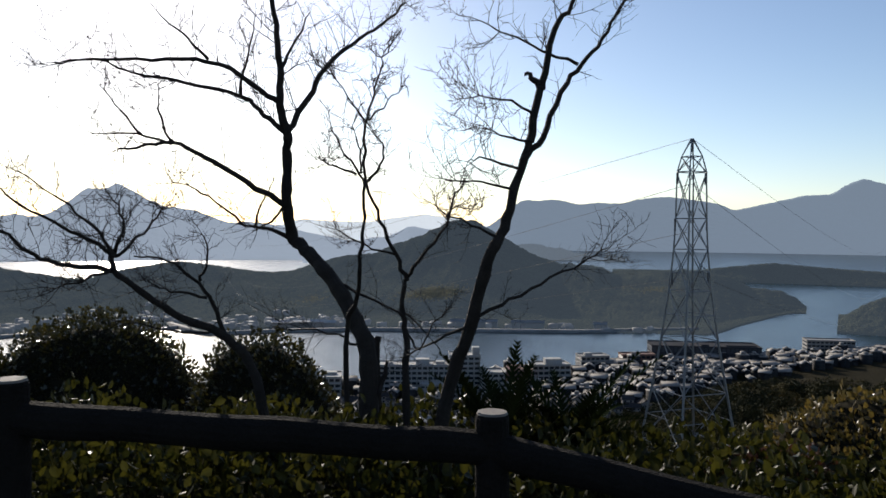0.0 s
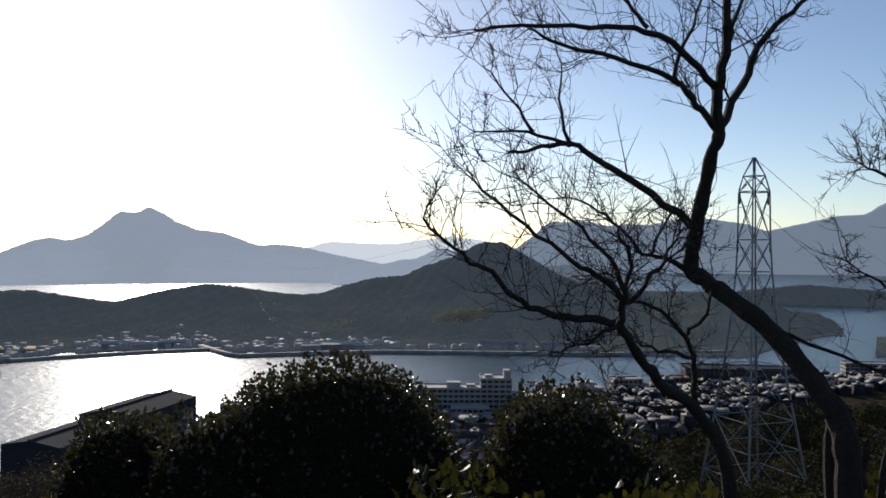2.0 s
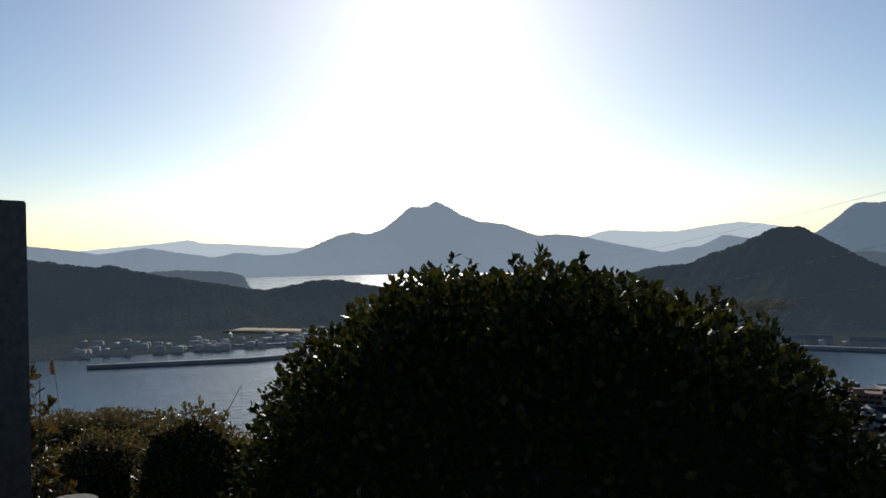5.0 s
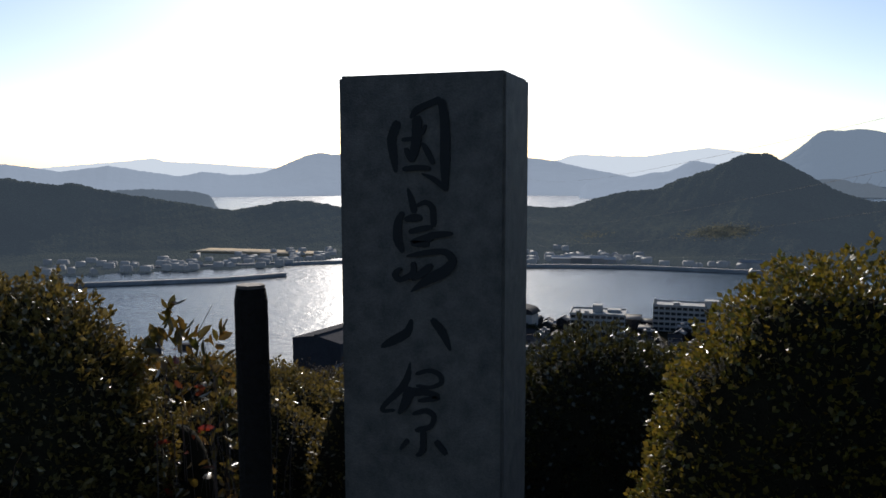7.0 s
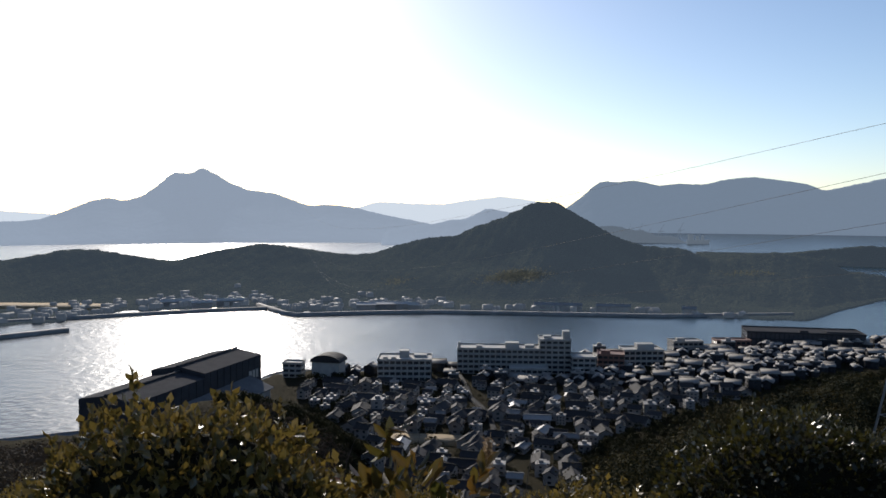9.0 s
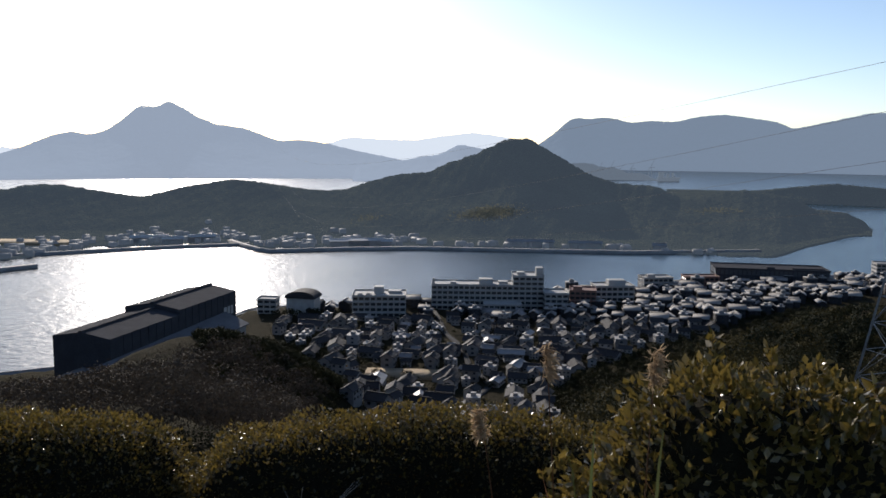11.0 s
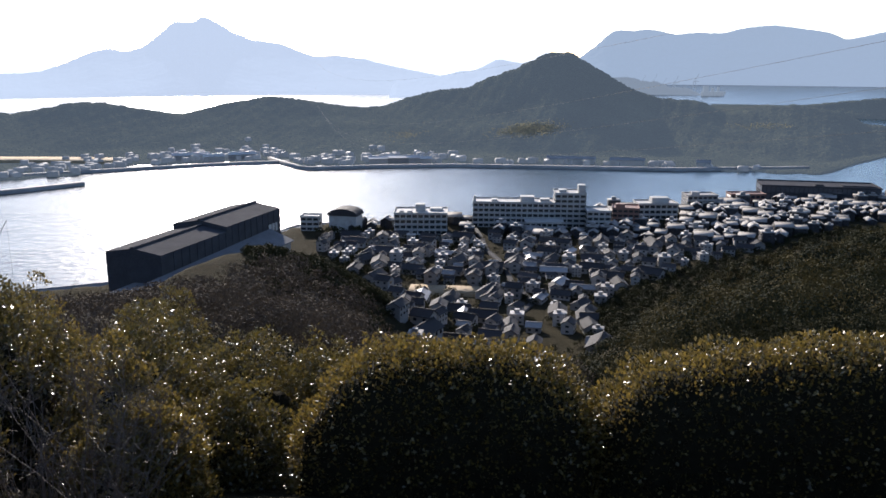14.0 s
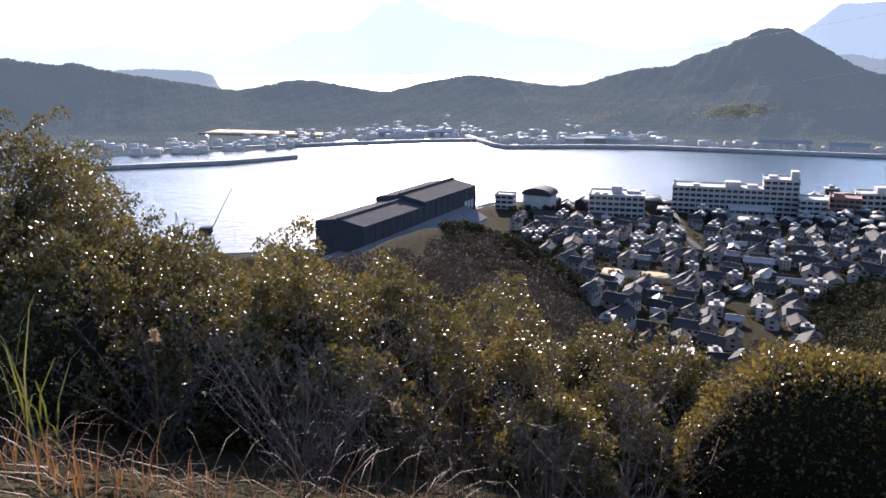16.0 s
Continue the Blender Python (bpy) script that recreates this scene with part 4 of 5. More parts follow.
for (z0, w0), (z1, w1) in zip(PYL[:-1], PYL[1:]):
    for i in range(4):
        (ax, ay), (bx, by) = corner[i], corner[(i + 1) % 4]
        bm = bmesh.new()
        zm, wm = (z0 + z1) / 2, (w0 + w1) / 2
        tube(bm, [(ax * w0, ay * w0, z0), (bx * w1, by * w1, z1)], [0.037, 0.037], 4)
        tube(bm, [(bx * w0, by * w0, z0), (ax * w1, ay * w1, z1)], [0.037, 0.037], 4)
        if z0 > 0:
            tube(bm, [(ax * w0, ay * w0, z0), (bx * w0, by * w0, z0)], [0.04, 0.04], 4)
        if z0 < 15:
            tube(bm, [((ax + bx) / 2 * wm, (ay + by) / 2 * wm, zm), (ax * wm, ay * wm, zm)], [0.035, 0.035], 4)
            tube(bm, [((ax + bx) / 2 * wm, (ay + by) / 2 * wm, zm), (bx * wm, by * wm, zm)], [0.035, 0.035], 4)
        part("bracing", bm, M_STEEL, pylon)
for z, reach in ((25.4, 1.3), (21.8, 1.5), (17.6, 1.7)):
    for sx in (-1, 1):
        bm = bmesh.new()
        tube(bm, [(sx * 0.8, 0.8, z), (sx * reach, 0, z)], [0.04, 0.03], 4)
        tube(bm, [(sx * 0.8, -0.8, z), (sx * reach, 0, z)], [0.04, 0.03], 4)
        tube(bm, [(sx * 0.7, 0, z + 0.8), (sx * reach, 0, z)], [0.03, 0.03], 4)
        arm = part("crossarm", bm, M_STEEL, pylon)
        bm = bmesh.new()
        tube(bm, [(sx * reach, 0, z - 0.02), (sx * reach, 0, z - 0.95)], [0.07, 0.07], 8)
        part("insulator", bm, M_CABLE, arm, "dark string insulator")
for i, (h, ex, ey, ez, sag) in enumerate(((7.8, -330, 1215, 20, 24), (4.3, -317, 1217, -38, 26), (0.6, -317, 1217, -60, 26), (-3.0, -310, 1217, -70, 26),
                                          (4.3, 520, 900, -40, 20), (-2.6, 520, 900, -60, 20), (7.8, 520, 900, 0, 16))):
    bm = bmesh.new()
    a, b = Vector((18.9, 65.2, h)), Vector((ex, ey, ez))
    tube(bm, [a.lerp(b, t) - Vector((0, 0, sag * 4 * t * (1 - t))) for t in [j / 40 for j in range(41)]], [0.02 + 0.02 * j / 40 for j in range(41)], 4)
    tagged(new("power_cable", mesh_of("power_cable", bm, M_CABLE)), "thin dark overhead power cable strung from the pylon", "cable", "power cables")

# ---- shore, quays and harbour works ----
xs = np.arange(-420, 560, 6.0)
qv, qf = [], []
for i, x in enumerate(xs):
    y = float(SHORE(x))
    qv += [(x, y - 9, -105.3), (x, y + 1.5, -105.3), (x, y + 1.5, -104.7), (x, y + 2.2, -104.7), (x, y + 2.2, SEA - 3)]
    if i:
        qf += [(i * 5 - 5 + j, i * 5 + j, i * 5 + j + 1, i * 5 - 5 + j + 1) for j in range(4)]
tagged(new("quay", np_mesh("quay", qv, qf, M_QUAY)), "grey concrete quay wall along the town shore", "quay", kind="structure")


def strip(name, label, pts, width, z0, z1, mat, kind="structure", category="breakwater"):
    """A long low concrete block that follows points on the plan."""
    pts = [Vector((x, y, 0)) for x, y in pts]
    v, f = [], []
    for i, p in enumerate(pts):
        d = (pts[min(i + 1, len(pts) - 1)] - pts[max(i - 1, 0)]).normalized()
        n = Vector((-d.y, d.x, 0)) * width / 2
        v += [(*(p + n).xy, z0), (*(p + n).xy, z1), (*(p - n).xy, z1), (*(p - n).xy, z0)]
        if i:
            o = i * 4
            f += [(o - 4 + j, o - 4 + (j + 1) % 4, o + (j + 1) % 4, o + j) for j in range(4)]
    f += [(3, 2, 1, 0), tuple(len(v) - 4 + j for j in range(4))]
    return tagged(new(name, np_mesh(name, v, f, mat)), label, category, kind=kind)


strip("breakwater", "long grey breakwater with a sharp bend", [(-560, 560), (-500, 600), (-440, 640), (-402, 690)], 7, SEA - 3, SEA + 3.2, M_QUAY)
strip("breakwater", "low sea wall across the strait", [(-560, 690), (-470, 745), (-404, 792), (-330, 838), (-262, 868)], 6, SEA - 3, SEA + 3.0, M_QUAY)
strip("breakwater", "dark sea wall below the fishing hamlet", [(-292, 893), (-240, 822), (-226, 812), (-150, 838), (-80, 852), (60, 846), (150, 842), (290, 868)], 5, SEA - 3, SEA + 3.4, M_QUAY)
strip("field", "tan winter field behind the sea wall", [(-610, 846), (-540, 850), (-480, 852), (-437, 846)], 46, SEA + 1, SEA + 2.9, M_FIELD, category="field")
strip("road", "narrow asphalt street down through the town", [(-12, 262), (-15, 300), (-13, 330), (-6, 352), (-16, 385), (-20, 420), (-30, 450), (-34, 480), (-46, 545)], 2.6, -106, -103.6, M_ROAD, category="road")


strip("lot", "bare tan sports ground between the houses", [(-64, 366), (-48, 366), (-30, 365)], 15, -107, -103.2, M_FIELD, category="field")


# ---- town ----
def gable(bm, w, d, h, rise, over=0.0):
    """Walls with two gables."""
    x, y = w / 2, d / 2
    v = [bm.verts.new(c) for c in ((-x, -y, -4), (x, -y, -4), (x, y, -4), (-x, y, -4), (-x, -y, h), (x, -y, h), (x, y, h), (-x, y, h), (-x, 0, h + rise), (x, 0, h + rise))]
    for f in ((0, 1, 5, 4), (2, 3, 7, 6), (1, 2, 6, 9, 5), (3, 0, 4, 8, 7)):
        bm.faces.new([v[i] for i in f])


def roof_slabs(bm, w, d, h, rise, over=0.6, t=0.22):
    x, y = w / 2 + over, d / 2 + over
    drop = rise * over / (d / 2)
    for s in (-1, 1):
        lo = [(-x, s * y, h - drop), (x, s * y, h - drop), (x, 0, h + rise), (-x, 0, h + rise)]
        a = [bm.verts.new(c) for c in lo]
        b = [bm.verts.new((c[0], c[1], c[2] + t)) for c in lo]
        bm.faces.new(a[::-1])
        bm.faces.new(b)
        for i in range(4):
            bm.faces.new((a[i], a[(i + 1) % 4], b[(i + 1) % 4], b[i]))
    box(bm, -x, -0.22, h + rise + t * 0.6, x, 0.22, h + rise + t + 0.25)


def panes(bm, w, d, h, storeys):
    for s in range(storeys):
        z = 1.0 + s * 2.8
        for side in (-1, 1):
            n = max(2, int(w / 3))
            for i in range(n):
                x = -w / 2 + (i + 0.5) * w / n
                box(bm, x - 0.7, side * d / 2 - 0.05, z, x + 0.7, side * d / 2 + 0.05, z + 1.2)
            box(bm, side * w / 2 - 0.05, -0.9, z, side * w / 2 + 0.05, 0.9, z + 1.2)


def house(label, w, d, storeys, rise, roof_mat):
    ob = thing("house", label, "house", group="town houses")
    h = storeys * 2.8 + 0.3
    bm = bmesh.new()
    gable(bm, w, d, h, rise)
    wall = part("wall", bm, M_WALL, ob)
    bm = bmesh.new()
    roof_slabs(bm, w, d, h, rise)
    part("roof", bm, roof_mat, ob)
    bm = bmesh.new()
    panes(bm, w, d, h, storeys)
    tagged(part("window", bm, M_GLASSY, ob), kind="stuff")
    return ob


def flat_house(label, w, d, storeys):
    ob = thing("house", label, "house", group="town houses")
    h = storeys * 3.0
    bm = bmesh.new()
    box(bm, -w / 2, -d / 2, -4, w / 2, d / 2, h)
    part("wall", bm, M_WALL, ob)
    bm = bmesh.new()
    box(bm, -w / 2 - 0.2, -d / 2 - 0.2, h, w / 2 + 0.2, d / 2 + 0.2, h + 0.5)
    box(bm, -w / 5, -d / 5, h + 0.5, w / 6, d / 5, h + 2.6)
    part("roof", bm, M_WALL, ob)
    bm = bmesh.new()
    panes(bm, w, d, h, storeys)
    tagged(part("window", bm, M_GLASSY, ob), kind="stuff")
    return ob


KINDS = [house("two-storey house with a grey tiled gable roof", 10, 7.5, 2, 2.0, M_ROOF), house("low house with a dark tiled gable roof", 12, 8, 1, 2.2, M_ROOF),
         house("narrow two-storey house with a dark tiled roof", 8, 6.5, 2, 1.8, M_ROOF), house("long house with a pale metal roof", 14, 7, 1, 1.5, M_ROOFLIGHT),
         house("small house with a pale metal roof catching the sun", 7, 6, 1, 1.4, M_ROOFLIGHT), flat_house("small flat-roofed pale concrete house", 8, 7, 2),
         flat_house("three-storey flat-roofed pale concrete block", 9, 8, 3)]
rnd = random.Random(5)
used = set()
count = 0
rest = []
BIG = [(-73, 505, 30), (-18, 530, 36), (20, 530, 28), (40, 535, 18), (82, 560, 24), (235, 670, 60), (-150, 495, 18), (-130, 500, 18), (-175, 395, 62)]
cells = [(x, 258 + 9.4 * j) for j in range(48) for x in range(-125, 400, 10)]
for cx, cy in cells:
    x, y = cx + rnd.uniform(-2.5, 2.5), cy + rnd.uniform(-2.5, 2.5)
    az_c = math.degrees(math.atan2(x + 14.6, y - 6.8))
    edge = 6.5 + max(0.0, (y - 350)) * 0.082
    west = -9.0 - max(0.0, y - 340) * 0.055
    if y > SHORE(x) - 14 or az_c > edge or az_c < west or any(abs(x - bx) < br * 0.75 and abs(y - by) < 20 for bx, by, br in BIG):
        continue
    if abs(x + 8 + (y - 350) * 0.18) < 4 and y < 550 or (-68 < x < -28 and 351 < y < 380):
        continue
    if rnd.random() < 0.06:
        continue
    wts = (4, 4, 3, 0.9, 1.1, 1.5, 0.5) if y < 470 else (3.2, 2.5, 3.2, 0.8, 1, 2, 1.3)
    k = rnd.choices(range(7), wts)[0]
    z = float(ground_height(x, y))
    m = pose(x, y, z + 0.2, 0, 0, rnd.choice((0, 90)) + rnd.gauss(-12, 9)) @ Matrix.Scale(rnd.uniform(0.62, 1.02), 4)
    if count >= 296:
        rest.append((k, m))
        continue
    if k in used:
        copy_thing(KINDS[k], m)
    else:
        KINDS[k].matrix_basis = m
        used.add(k)
    count += 1


if rest:
    for name, mat_i in (("wall", 0), ("roof", 1), ("window", 2)):
        vs, fs = [], []
        for k, m in rest:
            me = KINDS[k].children[mat_i].data
            o = len(vs)
            vs += [tuple(m @ v.co) for v in me.vertices]
            me.calc_loop_triangles()
            fs += [tuple(o + q for q in t.vertices) for t in me.loop_triangles]
        tagged(new("far_town_" + name, np_mesh("far_town_" + name, vs, fs, (M_WALL, M_ROOF, M_GLASSY)[mat_i])), "crowded small houses along the town shore", "houses", kind="stuff")


def block(label, x, y, rz, w, d, storeys, sh, wall, base=-105.2, band=M_GLASSY, roofbits=(), group="large buildings", cat="building", fins=0):
    """A flat-roofed building of several storeys, front along its own -y; each storey has a row of windows and a slab edge."""
    ob = thing("building", label, cat, (x, y, base), rz, group)
    h = storeys * sh
    bm = bmesh.new()
    box(bm, 0, 0, -3, w, d, h)
    part("wall", bm, wall, ob)
    for s in range(storeys):
        bm = bmesh.new()
        n = int(w / 3.4)
        for i in range(n):
            x0 = (i + 0.12) * w / n
            box(bm, x0, -0.12, s * sh + 0.9, x0 + w / n * 0.76, 0.1, s * sh + sh - 0.75)
        for i in range(int(d / 3.4)):
            y0 = (i + 0.15) * 3.4
            box(bm, -0.12, y0, s * sh + 0.9, 0.1, y0 + 2.3, s * sh + sh - 0.75)
            box(bm, w - 0.1, y0, s * sh + 0.9, w + 0.12, y0 + 2.3, s * sh + sh - 0.75)
        tagged(part("window", bm, band, ob), kind="stuff")
        bm = bmesh.new()
        box(bm, -0.3, -0.9, s * sh + sh - 0.35, w + 0.3, 0, s * sh + sh - 0.05)
        part("slab_edge", bm, wall, ob)
    bm = bmesh.new()
    for x0, y0, x1, y1 in ((-0.3, -0.9, w + 0.3, -0.6), (-0.3, d, w + 0.3, d + 0.3), (-0.3, -0.6, 0, d), (w, -0.6, w + 0.3, d)):
        box(bm, x0, y0, h - 0.05, x1, y1, h + 0.9)
    part("parapet", bm, wall, ob)
    for x0, y0, x1, y1, z1 in roofbits:
        bm = bmesh.new()
        box(bm, x0, y0, h, x1, y1, h + z1)
        bmesh.ops.bevel(bm, geom=bm.edges[:], offset=0.12, segments=1, affect="EDGES")
        part("roof_house", bm, wall, ob)
    return ob


block("four-storey pale office block with rooftop plant", -89.6, 492, 4, 33, 20, 4, 3.4, M_CONCRETE, roofbits=((13, 8, 19, 14, 4.5), (3, 3, 6, 6, 1.4), (22, 10, 30, 16, 1.6), (8, 4, 11, 7, 1.2)))
block("long five-storey hospital block in pale concrete", -42, 521, 1, 53, 17, 5, 3.3, M_CONCRETE, roofbits=((31, 5, 40, 12, 3.4), (0.5, 2, 2.0, 4, 4.2), (44, 6, 50, 12, 1.8), (12, 5, 16, 10, 1.4)))
block("low wing in front of the hospital", -8, 507, 1, 24, 12, 2, 3.3, M_CONCRETE)
block("seven-storey pale block with a stair tower", 11.2, 524, 1, 20, 18, 7, 3.2, M_CONCRETE, roofbits=((15, 2, 19.5, 9, 5.6), (3, 8, 8, 14, 1.6)))
block("white four-storey wing beside the tall block", 31.4, 515, 3, 15, 16, 4, 3.2, M_CONCRETE)
block("red-brown four-storey building with a flat roof", 49, 530, -6, 17, 16, 4, 3.1, M_RUST, roofbits=((2, 4, 8, 9, 2.4),))
block("pale three-storey building with a dark roof house", 70, 557, 6, 27, 16, 3, 3.6, M_CONCRETE, roofbits=((10, 4, 22, 12, 3.8),))
block("wide dark-faced works building with a white roof edge", 179, 650, -8, 86, 30, 2, 5.6, M_SHED, base=-105, band=M_DARKFACE, roofbits=((40, 5, 46, 10, 1.5), (60, 8, 84, 16, 0.9)))
block("pale three-storey harbour building", 112, 600, 8, 22, 14, 3, 3.4, M_WALL, roofbits=((4, 4, 10, 9, 2.2),))
block("brown low harbour shed", 150, 628, 4, 26, 12, 2, 3.6, M_RUST)
block("pale apartment block by the water", 330, 700, -10, 40, 15, 3, 3.2, M_WALL)
block("pair of white tower blocks by the shore", -151, 498, 0, 12, 9, 3, 3.1, M_CONCRETE)
hall = thing("building", "pale hall with a curved dark roof among trees", "building", (-122, 500, -105), -8, "large buildings")
bm = bmesh.new()
box(bm, -9, -6, -3, 9, 6, 11)
part("wall", bm, M_CONCRETE, hall)
bm = bmesh.new()
arc = [(math.cos(a) * 10, math.sin(a) * 4.5) for a in [math.pi * i / 14 for i in range(15)]]
r0 = [bm.verts.new((x, -7, 11 + z)) for x, z in arc]
r1 = [bm.verts.new((x, 7, 11 + z)) for x, z in arc]
for i in range(14):
    bm.faces.new((r0[i], r0[i + 1], r1[i + 1], r1[i]))
bm.faces.new(r0[::-1])
bm.faces.new(r1)
part("roof", bm, M_ROOF, hall)

# ---- shipyard shed ----
shed = thing("shed", "huge weathered shipyard shed with a stepped roof", "shed", (-143, 428, -105), -101.5)


def shed_section(x0, x1, w, h, rise, z0=-5.0):
    """One length of the hall, gables across its own x."""
    bm = bmesh.new()
    a = [bm.verts.new(c) for c in ((x0, 0, z0), (x0, -w, z0), (x0, -w, h), (x0, -w / 2, h + rise), (x0, 0, h))]
    b = [bm.verts.new((x1, v.co.y, v.co.z)) for v in a]
    bm.faces.new(a)
    bm.faces.new(b[::-1])
    for i in range(5):
        bm.faces.new((a[i], a[(i + 1) % 5], b[(i + 1) % 5], b[i]))
    return bm


for x0, x1, w, h, rise in ((0, 54, 30, 27.6, 2.6), (54, 106, 28, 25.4, 2.2)):
    body = part("body", shed_section(x0, x1, w, h, rise), M_SHED, shed)
    for i in range(int((x1 - x0) / 6)):
        bm = bmesh.new()
        box(bm, x0 + i * 6 + 1, 0, -2, x0 + i * 6 + 1.5, 0.25, h - 0.4)
        part("rib", bm, M_SHED, body)
    bm = bmesh.new()
    box(bm, x0 - 0.5, -w / 2 - 0.8, h + rise - 0.1, x1 + 0.5, -w / 2 + 0.8, h + rise + 0.7)
    part("ridge_vent", bm, M_SHED, body)
for i, (u, wd) in enumerate(((4, 2.2), (7.2, 2.6), (10.6, 3.0))):
    bm = bmesh.new()
    box(bm, u, 0.27, 16.2 + (i == 1) * 0.6, u + wd, 0.36, 20.7)
    part("sign_shape", bm, M_CONCRETE, shed, "faded white painted shape")
bm = bmesh.new()
box(bm, 14, 0.3, -5, 116, 13, 12.2)
leanto = part("annexe", bm, M_WALL, shed, "pale lean-to along the hall")
bm = bmesh.new()
low = [bm.verts.new(c) for c in ((12, 0.3, 18.0), (118, 0.3, 16.0), (118, 14, 11.4), (12, 14, 12.6))]
top = [bm.verts.new((v.co.x, v.co.y, v.co.z + 0.5)) for v in low]
bm.faces.new(low)
bm.faces.new(top[::-1])
for j in range(4):
    bm.faces.new((low[j], low[(j + 1) % 4], top[(j + 1) % 4], top[j]))
part("annexe_roof", bm, M_LEANTO, leanto, "pale sloping sheet roof")
bm = bmesh.new()
for j in range(24):
    box(bm, 16 + j * 4, 12.9, 7, 18.6 + j * 4, 13.15, 9.5)
tagged(part("window", bm, M_GLASSY, leanto), kind="stuff")
for i, (x0, x1, y0, h) in enumerate(((60, 128, 16, 9), (107, 140, -14, 12))):
    bm = bmesh.new()
    box(bm, x0, y0, -5, x1, y0 + 12, h)
    lean = part("annexe", bm, M_WALL, shed, "pale low annexe")
    bm = bmesh.new()
    box(bm, x0 - 1, y0 - 0.5, h, x1 + 1, y0 + 13, h + 0.5)
    part("annexe_roof", bm, M_ROOFLIGHT, lean, "pale metal roof")
    bm = bmesh.new()
    for j in range(int((x1 - x0) / 4)):
        box(bm, x0 + j * 4 + 0.8, y0 + 11.9, h - 4, x0 + j * 4 + 3.2, y0 + 12.15, h - 2)
    tagged(part("window", bm, M_GLASSY, lean), kind="stuff")


def crane(label, x, y, rz, jib, lift):
    ob = thing("crane", label, "crane", (x, y, -105), rz, "dock cranes")
    bm = bmesh.new()
    for cx in (-2, 2):
        for cy in (-2, 2):
            tube(bm, [(cx * 1.6, cy * 1.6, -1), (cx, cy, 10)], [0.3, 0.25], 5)
    box(bm, -3, -3, 10, 3, 3, 10.6)
    part("portal", bm, M_STEEL, ob)
    bm = bmesh.new()
    box(bm, -2.2, -3.5, 10.6, 2.2, 2.5, 14)
    part("cab", bm, M_SHED, ob)
    bm = bmesh.new()
    tip = Vector((0, math.cos(lift) * jib, 12 + math.sin(lift) * jib))
    for s in (-1, 1):
        tube(bm, [(s * 0.9, 2, 12), tuple(tip + Vector((s * 0.3, 0, 0)))], [0.16, 0.12], 4)
    for i in range(8):
        p, q = Vector((0, 2, 12)).lerp(tip, i / 8), Vector((0, 2, 12)).lerp(tip, (i + 1) / 8)
        w = 0.9 - 0.07 * i
        tube(bm, [p + Vector((-w, 0, 0)), q + Vector((w * 0.9, 0, 0))], [0.08, 0.08], 4)
    part("jib", bm, M_STEEL, ob)
    bm = bmesh.new()
    tube(bm, [tip, (tip.x, tip.y, 4)], [0.06, 0.06], 4)
    part("hoist_cable", bm, M_CABLE, ob)
    return ob


crane("grey dock crane with a raised lattice jib", -262, 345, -70, 26, 1.0)
crane("small grey dock crane at the quay", -272, 335, 40, 12, 0.9)

# ---- houses across the water ----
hv, hf = [], []
for i in range(230):
    a = rnd.uniform(-46, -4) if i < 205 else rnd.uniform(-4, 16)
    d = float(ISLAND_SHORE(np.array(a))) + (8 + abs(rnd.gauss(0, 55)) if i < 205 else rnd.uniform(6, 18))
    x, y = -8 + d * math.sin(radians(a)), 6 + d * math.cos(radians(a))
    z = island_height(x, y)
    if z is None or z > SEA + 16:
        continue
    w, dd, h, t = rnd.uniform(3, 6), rnd.uniform(2.2, 3.6), rnd.uniform(2.2, 4), rnd.gauss(0.3, 0.5)
    c, s = math.cos(t), math.sin(t)
    o = len(hv)
    for px, py, pz in ((-w, -dd, -2), (w, -dd, -2), (w, dd, -2), (-w, dd, -2), (-w, -dd, h), (w, -dd, h), (w, dd, h), (-w, dd, h), (-w, 0, h + 2), (w, 0, h + 2)):
        hv.append((x + px * c - py * s, y + px * s + py * c, z + pz))
    hf += [tuple(o + q for q in f) for f in ((0, 1, 5), (0, 5, 4), (2, 3, 7), (2, 7, 6), (1, 2, 6), (1, 6, 5), (3, 0, 4), (3, 4, 7), (4, 5, 9), (4, 9, 8), (6, 7, 8), (6, 8, 9), (5, 6, 9), (7, 4, 8))]
# Distance haze over the hamlet is put into this material as emission.
M_FARHOUSE = material("far_houses", (0.17, 0.16, 0.15), 0.7, 0.6, 0.02, (0.06, 0.06, 0.065), island=0.85, bump=0, haze_glow=(0.036, 0.047, 0.06))
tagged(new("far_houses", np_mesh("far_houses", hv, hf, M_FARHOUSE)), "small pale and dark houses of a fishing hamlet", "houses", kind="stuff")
M_HALLROOF = material("white_roof", (0.42, 0.41, 0.39), 0.5, 0.2, 0.1, bump=0)
for a, dd, w, d in ((-10.2, 14, 20, 14), (-8.9, 16, 26, 16), (-7.6, 14, 18, 12), (-6.8, 12, 12, 10), (-19.6, 16, 30, 8), (-23.0, 20, 40, 9), (-21.5, 10, 22, 8), (3.5, 12, 52, 12), (7.4, 14, 36, 10), (12.5, 10, 14, 8)):
    r = float(ISLAND_SHORE(np.array(a))) + dd
    shop = thing("waterside_shed", "white-roofed waterside shed across the strait", "shed", (-8 + r * math.sin(radians(a)), 6 + r * math.cos(radians(a)), SEA + 2), -a, "waterside sheds")
    bm = bmesh.new()
    gable(bm, w, d, 5, 2.2)
    part("wall", bm, M_CONCRETE if a > 0 else M_WALL, shop)
    bm = bmesh.new()
    roof_slabs(bm, w, d, 5, 2.2, 0.5, 0.3)
    part("roof", bm, M_QUAY if a > 0 else M_HALLROOF, shop)

